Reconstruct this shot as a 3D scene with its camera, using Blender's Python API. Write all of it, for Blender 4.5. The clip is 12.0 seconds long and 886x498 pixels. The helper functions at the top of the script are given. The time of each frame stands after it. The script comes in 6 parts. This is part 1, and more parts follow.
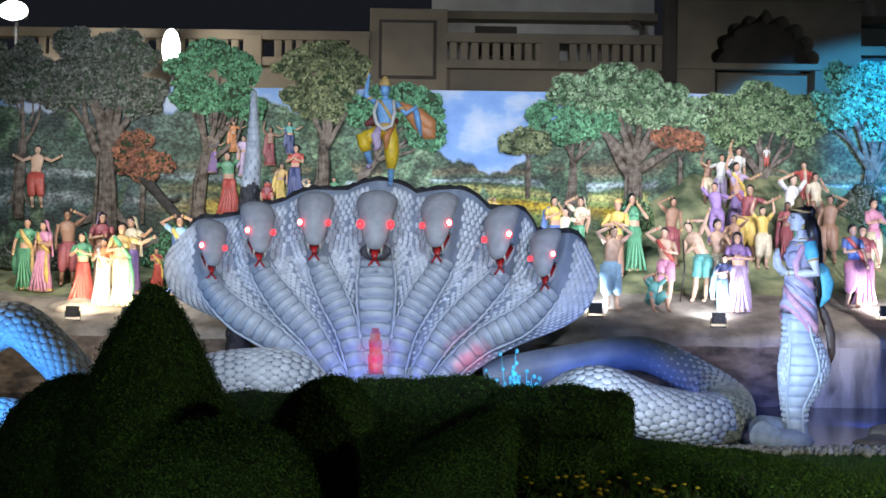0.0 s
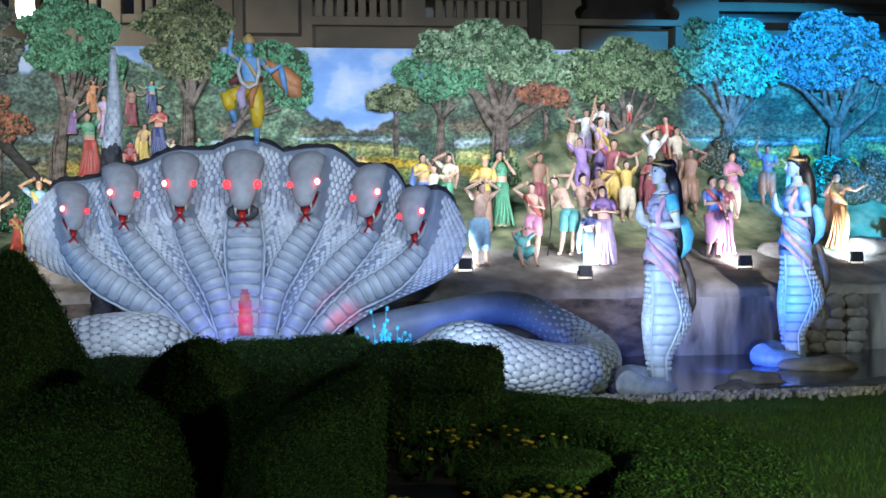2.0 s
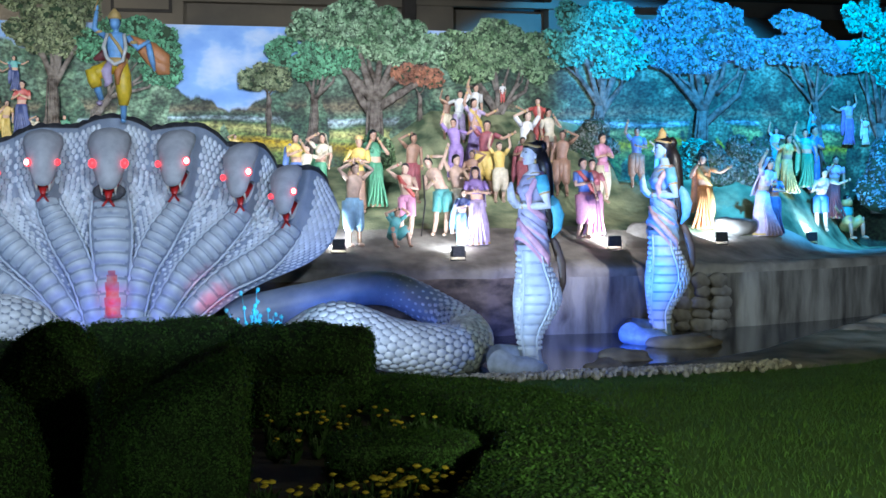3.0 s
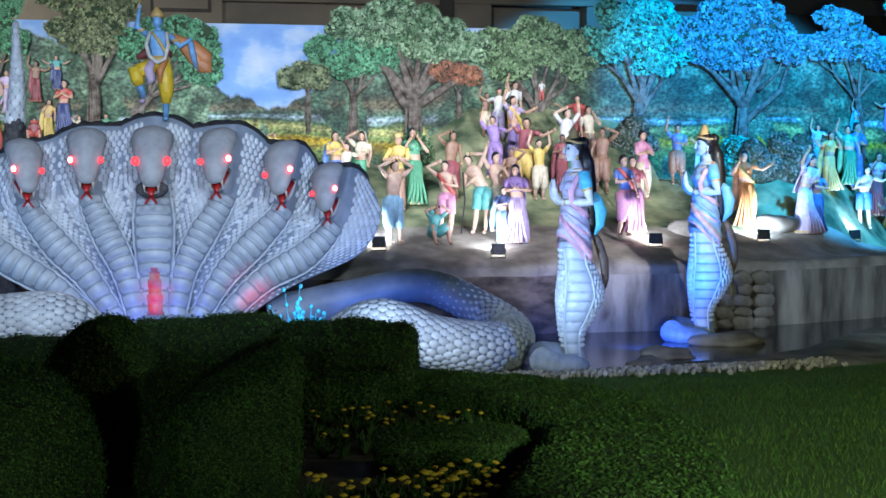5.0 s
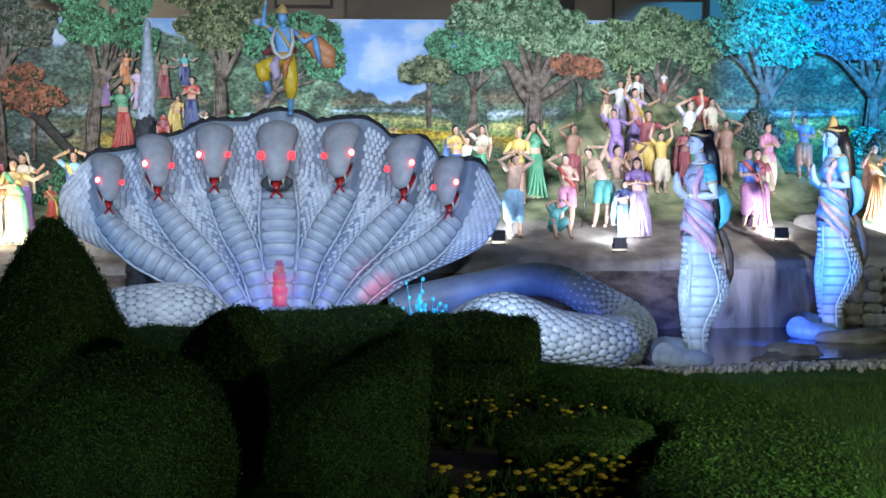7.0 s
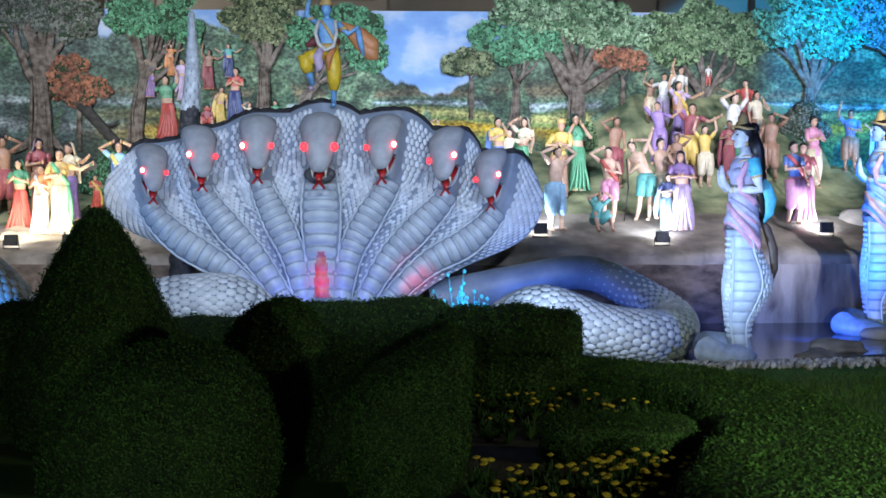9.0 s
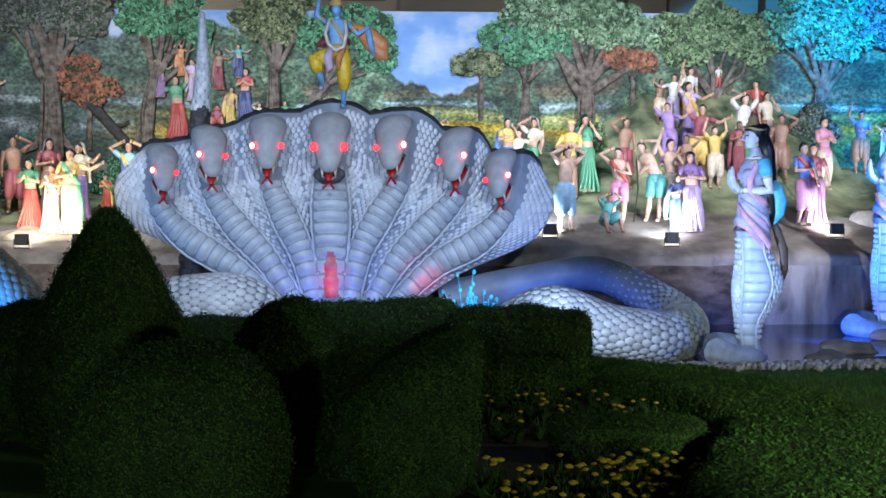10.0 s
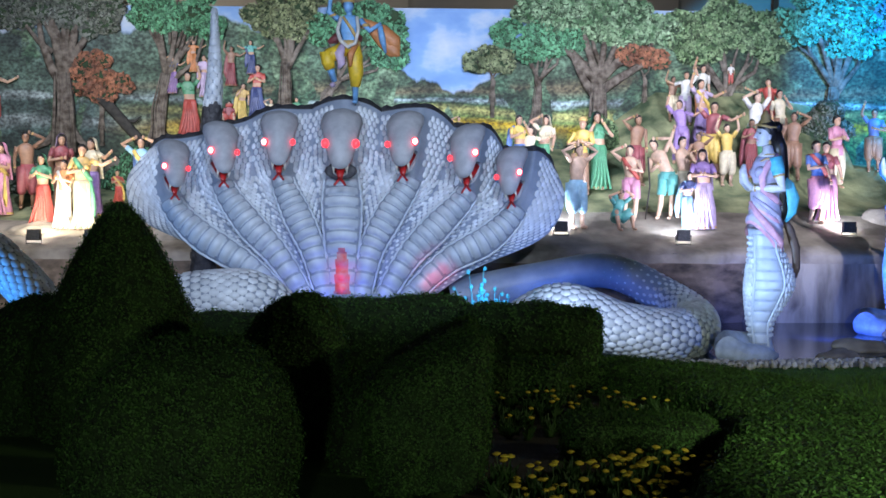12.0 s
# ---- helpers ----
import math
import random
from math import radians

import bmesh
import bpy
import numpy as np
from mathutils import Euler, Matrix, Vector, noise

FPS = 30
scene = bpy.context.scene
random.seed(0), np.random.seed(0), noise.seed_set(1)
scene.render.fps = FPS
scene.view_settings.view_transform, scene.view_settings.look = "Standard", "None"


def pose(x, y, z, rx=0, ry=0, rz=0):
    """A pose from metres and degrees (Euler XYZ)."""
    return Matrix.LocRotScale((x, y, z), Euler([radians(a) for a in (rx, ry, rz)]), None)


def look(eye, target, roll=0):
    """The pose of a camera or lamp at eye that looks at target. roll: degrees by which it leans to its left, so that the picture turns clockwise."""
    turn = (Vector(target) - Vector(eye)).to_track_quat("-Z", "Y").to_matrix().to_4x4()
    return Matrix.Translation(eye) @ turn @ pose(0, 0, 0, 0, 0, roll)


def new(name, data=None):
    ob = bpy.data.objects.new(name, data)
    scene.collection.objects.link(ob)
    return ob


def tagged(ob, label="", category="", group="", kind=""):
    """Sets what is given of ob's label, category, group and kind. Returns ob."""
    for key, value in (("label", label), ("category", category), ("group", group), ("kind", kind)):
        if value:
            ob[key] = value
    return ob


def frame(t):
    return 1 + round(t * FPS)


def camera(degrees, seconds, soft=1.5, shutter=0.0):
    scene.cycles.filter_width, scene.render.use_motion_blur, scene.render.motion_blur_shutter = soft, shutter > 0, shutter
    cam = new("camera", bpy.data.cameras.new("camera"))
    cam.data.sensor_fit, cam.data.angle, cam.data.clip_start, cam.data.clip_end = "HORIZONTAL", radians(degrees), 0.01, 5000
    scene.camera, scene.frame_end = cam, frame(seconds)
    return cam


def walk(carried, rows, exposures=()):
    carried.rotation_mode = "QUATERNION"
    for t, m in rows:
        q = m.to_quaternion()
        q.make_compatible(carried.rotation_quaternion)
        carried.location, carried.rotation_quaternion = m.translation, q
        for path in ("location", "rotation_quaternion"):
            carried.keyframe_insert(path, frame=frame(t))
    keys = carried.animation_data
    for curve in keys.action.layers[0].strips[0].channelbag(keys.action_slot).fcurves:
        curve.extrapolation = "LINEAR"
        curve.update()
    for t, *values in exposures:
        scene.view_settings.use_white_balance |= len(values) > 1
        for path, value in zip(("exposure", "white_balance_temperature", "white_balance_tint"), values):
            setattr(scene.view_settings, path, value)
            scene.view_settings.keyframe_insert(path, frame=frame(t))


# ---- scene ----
cam = camera(39.2, 12.0, soft=1.6)
# seconds, eye x, y, z, yaw, pitch, roll
ROWS = [
    (0, 0.000, 0.000, 2.900, 0.000, 0.001, -0.788),
    (0.5, 0.004, -0.012, 2.904, -0.140, -0.372, -0.374),
    (1, 0.010, -0.016, 2.903, -0.757, -0.887, 0.016),
    (1.5, 0.018, -0.012, 2.900, -3.163, -1.624, 0.464),
    (2, 0.039, -0.010, 2.902, -5.918, -1.917, 0.265),
    (2.5, 0.081, -0.006, 2.896, -9.029, -2.394, 0.154),
    (3, 0.118, 0.014, 2.896, -11.571, -2.817, 0.090),
    (3.2, 0.128, 0.017, 2.895, -12.191, -2.864, 0.099),
    (4.8, 0.018, 0.087, 2.848, -11.095, -2.771, 0.124),
    (5, 0.014, 0.080, 2.850, -9.987, -2.825, 0.199),
    (5.5, -0.004, 0.085, 2.848, -8.032, -2.916, 0.226),
    (6, -0.026, 0.071, 2.855, -6.441, -2.988, 0.368),
    (6.5, -0.037, 0.069, 2.851, -5.307, -3.027, 0.411),
    (7, -0.048, 0.076, 2.844, -4.584, -3.080, 0.288),
    (9, -0.068, 0.086, 2.844, -2.720, -3.434, -0.039),
    (9.5, -0.075, 0.083, 2.842, -2.478, -3.410, -0.110),
    (10, -0.077, 0.087, 2.838, -2.309, -3.401, -0.158),
    (10.5, -0.073, 0.082, 2.842, -2.219, -3.416, -0.183),
    (11, -0.068, 0.089, 2.834, -2.060, -3.426, -0.223),
    (11.5, -0.072, 0.093, 2.830, -1.868, -3.498, -0.344),
    (12, -0.077, 0.093, 2.829, -1.799, -3.526, -0.355),
]
walk(cam, [(t, pose(x, y, z, 0, 0, yaw) @ pose(0, 0, 0, 90 + pitch) @ pose(0, 0, 0, 0, 0, -roll))
           for t, x, y, z, yaw, pitch, roll in ROWS],
     exposures=[(0, 0.24, 6200, 14), (1.5, 0.22, 5930, 12), (3, 0.2, 5800, 10), (7, 0.22, 5780, 11), (12, 0.2, 5800, 15)])

# ---- night sky and lamps ----
world = bpy.data.worlds.new("night")
scene.world = world
world.use_nodes = True
world.node_tree.nodes["Background"].inputs[0].default_value = (0.35, 0.4, 0.5, 1)
world.node_tree.nodes["Background"].inputs[1].default_value = 0.02


def spot(eye, target, watts, colour, degrees=90, size=0.15, blend=0.8):
    d = bpy.data.lights.new("flood_beam", "SPOT")
    d.energy, d.color, d.spot_size, d.shadow_soft_size, d.spot_blend = watts, colour, radians(degrees), size, blend
    ob = new("flood_beam", d)
    ob.matrix_world = look(eye, target)
    return ob


WARM, WHITE, COOL = (1, 0.93, 0.78), (0.86, 0.92, 1.0), (0.76, 0.87, 1.0)
# low garden lamp on the path behind the viewer
spot((-0.75, -3.0, 2.1), (0.8, 9, 0.8), 470, (0.95, 1, 0.72), 95, 0.1)
# two unseen spots added to brighten the winding hedge and the lawn
spot((1.3, -3.0, 3.4), (5.1, 9, 0.5), 3600, (0.95, 1, 0.6), 32, 0.1, 0.5)
spot((13.0, 4.0, 5.5), (6.0, 14, 0.2), 1000, (1.0, 0.95, 0.5), 105, 0.2)
# floods at the foot of the stage figures
STAGE_LAMPS = [(-7.35, 24.75), (-6.2, 24.65), (3.05, 24.75), (5.4, 24.3), (8.9, 24.9), (11.8, 26.0), (15.0, 27.9)]
FLOODS = [(-7.35, 24.75, (1, 0.86, 0.58), 240, 0.75), (-6.2, 24.65, (1, 0.86, 0.58), 220, 0.75), (3.05, 24.75, WHITE, 420, 0.85), (5.4, 24.3, WHITE, 160, 0.75), (8.9, 24.9, WHITE, 200, 0.75),
          (11.8, 26.0, (0.65, 0.82, 1.0), 500, 0.85), (15.0, 27.9, (0.4, 0.7, 1.0), 450, 0.9)]
for fx, fy, col, w, up in FLOODS:
    spot((fx, fy + 0.12, 1.32 + 0.33 * up + 0.2), (fx + 0.1, fy + 4, 3.9), w, col, 150, 0.1)
# unseen spots added at both sides and behind the viewer, on serpent and stage
spot((-6.0, -3.0, 8.0), (-1.4, 22, 3.0), 9500, COOL, 22, 0.2)
spot((4.0, -3.0, 8.0), (-0.8, 22, 3.0), 9500, COOL, 22, 0.2)
spot((-11.0, 12.0, 6.5), (-6.5, 27, 3.0), 5600, WARM, 40, 0.2)
spot((10.5, 10.0, 7.0), (6.6, 27, 3.2), 10500, (1.0, 0.94, 0.9), 30, 0.2)
# two more unseen spots, added to tint and brighten the pond wall
spot((10.0, 9.5, 5.5), (3.8, 23.8, 0.8), 1600, (0.07, 0.22, 1.0), 40, 0.2)
spot((12.0, 11.0, 6.0), (14.5, 26.5, 0.6), 2600, (0.55, 0.75, 1.0), 42, 0.2)
# small coloured spots added round the pond, their lamps unseen
spot((-1.2, 20.6, 0.1), (-1.2, 22, 0.5), 45, (0.08, 0.12, 1.0), 140, 0.12)
spot((1.1, 16.6, 1.25), (1.1, 17.3, 1.15), 34, (0.05, 0.6, 1.0), 100, 0.03)
spot((-1.15, 20.9, 0.5), (-1.15, 21.9, 1.2), 22, (1.0, 0.01, 0.02), 42, 0.03, 1.0)
spot((0.6, 20.9, 0.6), (0.45, 21.9, 1.2), 20, (1.0, 0.05, 0.12), 60, 0.03, 1.0)
spot((2.2, 17.4, 0.9), (3.4, 19.6, 0.5), 95, COOL, 110, 0.12)
spot((2.4, 20.6, 0.25), (3.4, 22.3, 0.9), 70, (0.08, 0.22, 1.0), 130, 0.12)
spot((2.6, 14.6, 1.6), (5.2, 18.5, 2.1), 1250, (0.48, 0.68, 1.0), 46, 0.12)
spot((7.0, 20.0, 0.4), (8.95, 22.3, 2.6), 1000, (0.04, 0.27, 1.0), 70, 0.12)
spot((7.2, 21.0, 0.25), (8.0, 24.2, 0.6), 260, (0.1, 0.2, 1.0), 130, 0.12)
spot((-7.6, 18.0, 0.5), (-7.2, 20.0, 1.0), 280, (0.1, 0.42, 1.0), 110, 0.12)
# unseen spots added high above the stage to wash the mural
spot((-7, 22.5, 7.8), (-6, 30, 3.8), 1550, WHITE, 100, 0.3)
spot((2.5, 22.5, 7.8), (3.0, 30, 4.0), 2100, WHITE, 95, 0.3)
spot((8.0, 22.5, 7.8), (7.6, 30, 4.0), 1000, WHITE, 66, 0.3)
spot((14.5, 20.0, 11.0), (14.5, 30, 5.7), 20000, (0.05, 0.44, 1.0), 50, 0.3, 0.12)
# the two lit mast lamps beyond the wall
for lx, lz, w in ((-13.4, 10.1, 220), (-8.45, 8.95, 260)):
    d = bpy.data.lights.new("mast_glow", "POINT")
    d.energy, d.color, d.shadow_soft_size = w, (1.0, 0.95, 0.82), 0.2
    new("mast_glow", d).location = (lx, 38.0, lz)


# ---- materials ----
def mat(name, colour, rough=0.6, other=None, scale=6.0, bump=0.0, bump_scale=40.0, metal=0.0, spread=0.0, detail=4.0, emit=0.0, stretch=None):
    """A surface of colour, broken up towards other at scale, with fine relief; spread varies its islands."""
    m = bpy.data.materials.new(name)
    m.use_nodes = True
    n, link = m.node_tree.nodes, m.node_tree.links.new
    b = n["Principled BSDF"]
    b.inputs["Roughness"].default_value, b.inputs["Metallic"].default_value = rough, metal
    other = other or tuple(c * 0.7 for c in colour)
    co = n.new("ShaderNodeTexCoord")
    no = n.new("ShaderNodeTexNoise")
    no.inputs["Scale"].default_value, no.inputs["Detail"].default_value = scale, detail
    if stretch:
        mp = n.new("ShaderNodeMapping")
        mp.inputs["Scale"].default_value = stretch
        link(co.outputs["Object"], mp.inputs["Vector"])
        link(mp.outputs[0], no.inputs["Vector"])
    else:
        link(co.outputs["Object"], no.inputs["Vector"])
    ramp = n.new("ShaderNodeValToRGB")
    ramp.color_ramp.elements[0].position, ramp.color_ramp.elements[1].position = 0.35, 0.65
    ramp.color_ramp.elements[0].color, ramp.color_ramp.elements[1].color = (*colour, 1), (*other, 1)
    link(no.outputs["Fac"], ramp.inputs["Fac"])
    out = ramp.outputs["Color"]
    if spread:
        geo = n.new("ShaderNodeNewGeometry")
        mr = n.new("ShaderNodeMapRange")
        mr.inputs["To Min"].default_value, mr.inputs["To Max"].default_value = 1 - spread, 1 + spread
        link(geo.outputs["Random Per Island"], mr.inputs["Value"])
        hsv = n.new("ShaderNodeHueSaturation")
        link(mr.outputs[0], hsv.inputs["Value"])
        link(out, hsv.inputs["Color"])
        out = hsv.outputs["Color"]
    link(out, b.inputs["Base Color"])
    if bump:
        fine = n.new("ShaderNodeTexNoise")
        fine.inputs["Scale"].default_value, fine.inputs["Detail"].default_value = bump_scale, 6
        link(co.outputs["Object"], fine.inputs["Vector"])
        bp = n.new("ShaderNodeBump")
        bp.inputs["Strength"].default_value, bp.inputs["Distance"].default_value = bump, 0.02
        link(fine.outputs["Fac"], bp.inputs["Height"])
        link(bp.outputs["Normal"], b.inputs["Normal"])
    if emit:
        b.inputs["Emission Color"].default_value, b.inputs["Emission Strength"].default_value = (*colour, 1), emit
    return m


GRASS = mat("lawn", (0.05, 0.13, 0.012), 0.9, (0.07, 0.16, 0.02), 1.5, 0.8, 90)
SOIL = mat("soil", (0.03, 0.022, 0.015), 0.95, (0.05, 0.04, 0.025), 4, 0.8, 30)
LEAF = mat("hedge_leaf", (0.05, 0.13, 0.016), 0.75, (0.03, 0.085, 0.012), 3, spread=0.4)
# shrub bodies under the leaves: leaf colour darkened to stand for inner shade
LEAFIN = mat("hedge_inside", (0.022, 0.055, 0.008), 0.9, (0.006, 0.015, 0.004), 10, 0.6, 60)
MARI = mat("marigold", (0.8, 0.7, 0.05), 0.7, (0.78, 0.52, 0.03), 9, spread=0.2)
WATER = mat("pond_water", (0.006, 0.014, 0.03), 0.12, (0.01, 0.03, 0.05), 2, 0.25, 6)
ROCK = mat("stage_rock", (0.32, 0.28, 0.23), 0.85, (0.13, 0.11, 0.09), 1.6, 1.0, 8, detail=9.0)
MEADOW = mat("mound_green", (0.04, 0.065, 0.03), 0.9, (0.3, 0.31, 0.16), 1.5, 1.0, 8, detail=9.0)
WALLR = mat("pond_rock", (0.17, 0.125, 0.09), 0.8, (0.025, 0.018, 0.013), 3.5, 1.0, 9, detail=9.0, stretch=(0.7, 0.7, 1.4))
WALLC = mat("pond_wall", (0.3, 0.27, 0.23), 0.8, (0.05, 0.04, 0.033), 1.6, 1.0, 9, detail=9.0, stretch=(1.6, 1.6, 0.3))
BANKM = mat("bank_stone", (0.3, 0.27, 0.21), 0.85, (0.1, 0.1, 0.06), 1.3, 1.0, 14, detail=9.0)
PEBBLE = mat("pebble", (0.5, 0.47, 0.42), 0.7, (0.3, 0.28, 0.25), 3, spread=0.35)
STONE = mat("building_stone", (0.33, 0.27, 0.19), 0.85, (0.24, 0.2, 0.15), 0.8, 0.4, 12)
# one darker tone for window, panel, niche back, column and lamp head
DARKTONE = mat("dark_stone", (0.1, 0.085, 0.07), 0.85, (0.07, 0.06, 0.05), 1.5, 0.4, 12)
PLASTER = mat("white_plaster", (0.7, 0.68, 0.62), 0.8, (0.55, 0.53, 0.48), 1.0)


# ---- mesh helpers ----
def grid_faces(bm, rows, mi=0, smooth=True, closed=False):
    """Skins a list of rows of points; returns the faces."""
    vs = [[bm.verts.new(p) for p in r] for r in rows]
    out = []
    for a, b in zip(vs, vs[1:]):
        n = len(a)
        for i in range(n if closed else n - 1):
            f = bm.faces.new((a[i], a[(i + 1) % n], b[(i + 1) % n], b[i]))
            f.material_index, f.smooth = mi, smooth
            out.append(f)
    return out


def loft(bm, rings, mi=0, smooth=True, caps=True):
    vs = [[bm.verts.new(p) for p in r] for r in rings]
    for a, b in zip(vs, vs[1:]):
        n = len(a)
        for i in range(n):
            f = bm.faces.new((a[i], a[(i + 1) % n], b[(i + 1) % n], b[i]))
            f.material_index, f.smooth = mi, smooth
    if caps:
        for r in (vs[0][::-1], vs[-1]):
            f = bm.faces.new(r)
            f.material_index, f.smooth = mi, smooth


def tube(bm, path, radii, mi=0, n=8, flat=1.0, caps=True):
    """A round limb along path; flat squeezes it along y."""
    pts = [Vector(p) for p in path]
    rings = []
    for i, p in enumerate(pts):
        d = (pts[min(i + 1, len(pts) - 1)] - pts[max(i - 1, 0)]).normalized()
        a = d.cross(Vector((0, 1, 0)))
        if a.length < 0.05:
            a = Vector((1, 0, 0)) - d * d.x
        a.normalize()
        b = a.cross(d)
        r = radii[i]
        ring = []
        for k in range(n):
            o = a * (r * math.cos(2 * math.pi * k / n)) + b * (r * math.sin(2 * math.pi * k / n))
            o.y *= flat
            ring.append(p + o)
        rings.append(ring)
    loft(bm, rings, mi, True, caps)


def ball(bm, c, r, mi=0, n=10, m=6):
    """An ellipsoid with radii r = (x, y, z)."""
    rings = [[(c[0] + r[0] * math.sin(t) * math.cos(2 * math.pi * k / n), c[1] + r[1] * math.sin(t) * math.sin(2 * math.pi * k / n), c[2] - r[2] * math.cos(t))
              for k in range(n)] for t in [math.pi * (0.06 + 0.88 * j / m) for j in range(m + 1)]]
    loft(bm, rings, mi)


def box(bm, x0, y0, z0, x1, y1, z1, mi=0, bevel=0.0):
    r = bmesh.ops.create_cube(bm, size=1, matrix=Matrix.LocRotScale(((x0 + x1) / 2, (y0 + y1) / 2, (z0 + z1) / 2), None, (x1 - x0, y1 - y0, z1 - z0)))
    fs = {f for v in r["verts"] for f in v.link_faces}
    for f in fs:
        f.material_index = mi
    if bevel:
        es = {e for f in fs for e in f.edges}
        for f in bmesh.ops.bevel(bm, geom=list(es), offset=bevel, segments=2, affect="EDGES", profile=0.6)["faces"]:
            f.material_index = mi


def done(name, bm, mats, loc=(0, 0, 0), normals=True):
    me = bpy.data.meshes.new(name)
    if normals:
        bmesh.ops.recalc_face_normals(bm, faces=bm.faces)
    bm.to_mesh(me)
    bm.free()
    for m in mats if isinstance(mats, (list, tuple)) else [mats]:
        me.materials.append(m)
    ob = new(name, me)
    ob.location = loc
    return ob


def part(name, bm, material, parent, label="", loc=(0, 0, 0)):
    ob = done(name, bm, material, loc)
    ob.parent = parent
    if label:
        ob["label"] = label
    return ob


def empty(name, loc, label, category, group=""):
    return tagged(new(name), label, category, group) if not loc else _placed(tagged(new(name), label, category, group), loc)


def _placed(ob, loc):
    ob.location = loc
    return ob


def mix(a, b, t):
    return tuple(p + (q - p) * t for p, q in zip(a, b))


def along(points, s):
    """A point at share s (0 to 1) of a polyline, smoothed (Catmull-Rom)."""
    n = len(points) - 1
    i = min(int(s * n), n - 1)
    t = s * n - i
    p0, p1, p2, p3 = (Vector(points[max(0, min(n, j))]) for j in (i - 1, i, i + 1, i + 2))
    return 0.5 * (2 * p1 + (p2 - p0) * t + (2 * p0 - 5 * p1 + 4 * p2 - p3) * t * t + (3 * p1 - p0 - 3 * p2 + p3) * t ** 3)


# ---- large structure ----
MY = 30.2


def bank_y(x):
    """The garden's edge against the pond."""
    return 17.75 + (0.0 if x < 4 else 0.07 * (x - 4)) + (0.08 * (x - 8) ** 2 if 8 < x < 14 else 2.88 + 0.5 * (x - 14) if x >= 14 else 0.0)


def bank_far(x):
    """The water's side of the stone bank, which broadens into a path."""
    k = min(1, max(0, (x - 6) / 7))
    return bank_y(x) + 0.4 + 2.5 * k * k * (3 - 2 * k)


def stage_y(x):
    """The front edge of the stage."""
    return 23.9 + (0.05 * (x - 8) + 0.03 * (x - 8) ** 2 if x > 8 else 0.0) + (0.12 * (-3 - x) if x < -3 else 0.0)


def ground_z(x, y):
    return max(0.04, 1.3 - 0.0725 * y) + 0.02 * noise.noise((x * 0.3, y * 0.3, 0))


def stage_z(x, y):
    """The stage climbs towards the wall, with a mound on one side."""
    d = max(0.0, y - stage_y(x) - (0.05 * (x - 8) + 0.025 * (x - 8) ** 2 if x > 8 else 0.0))
    k = 0.21 + 0.12 * min(1, max(0, (x + 4) / 5))
    start = 3.5 - 2.9 * min(1, max(0, (x - 10) / 4))
    rise = 0.5 * min(1, max(0, (x - 4) / 2)) + 0.5 * min(1, max(0, (x - 12.0) / 3.0))
    z = 1.32 + k * d + rise * max(0, d - start)
    cap = 3.1 + 2.0 * min(1, max(0, 10.5 - x))
    return min(z, cap)


bm = bmesh.new()
rows = []
for j in range(60):
    s = j / 59
    rows.append([(x, (-30 + (bank_y(x) + 29.9) * s), ground_z(x, -30 + (bank_y(x) + 29.9) * s)) for x in [-60 + 1.6 * i for i in range(76)]])
grid_faces(bm, rows)
ob = done("lawn", bm, GRASS)
tagged(ob, "dark green mown lawn sloping down to the pond", "lawn", kind="structure")

bm = bmesh.new()
grid_faces(bm, [[(x, y, -0.05 + 0.004 * noise.noise((x, y * 2, 5))) for x in [-60 + i * 1.0 for i in range(121)]] for y in [16 + j * 1.0 for j in range(36)]])
tagged(done("water", bm, WATER), "dark still pond water with blue reflections", "water", kind="structure")

bm = bmesh.new()
xs = [-40 + 0.25 * i for i in range(321)]


def rough_front(x, z):
    """The wall's face is rough rock in the middle and smoother elsewhere."""
    k = 0.05 + 0.3 * math.exp(-((x - 4.5) / 3.0) ** 2) + 0.25 * math.exp(-((x + 7) / 4.0) ** 2)
    return k * (noise.noise((x * 1.1, 0, z * 1.6)) + 0.5 * noise.noise((x * 2.9, 1, z * 3.5)))


rows = [[(x, stage_y(x) + rough_front(x, z), z) for x in xs] for z in (-0.6, -0.1, 0.1, 0.3, 0.5, 0.7, 0.9, 1.1, 1.24)]
rows += [[(x, min(stage_y(x) + d, MY + 0.1), stage_z(x, min(stage_y(x) + d, MY + 0.1)) + 0.05 * noise.noise((x * 0.9, d * 1.4, 3)) - 0.02) for x in xs] for d in (0.05, 0.4, 0.8, 1.2, 1.7, 2.2, 2.8, 3.4, 4.2, 5.0, 6.0, 7.5)]
grid_faces(bm, rows)
ob = done("stage", bm, [ROCK, WALLC, MEADOW, WALLR])
for p in ob.data.polygons:
    if p.center.z < 1.15:
        p.material_index = 1 if p.center.x > 6.6 + 0.6 * noise.noise((0, p.center.z * 3, 1)) else 3
    elif p.center.y - stage_y(p.center.x) > 2.4:
        p.material_index = 2
tagged(ob, "raised rocky stage with a stained concrete front", "stage", kind="structure")

# painted wall with sky, hills and meadow
m = bpy.data.materials.new("mural_paint")
m.use_nodes = True
nn, ln = m.node_tree.nodes, m.node_tree.links.new
bsdf = nn["Principled BSDF"]
bsdf.inputs["Roughness"].default_value = 0.75
co = nn.new("ShaderNodeTexCoord")
sep = nn.new("ShaderNodeSeparateXYZ")
ln(co.outputs["Object"], sep.inputs[0])


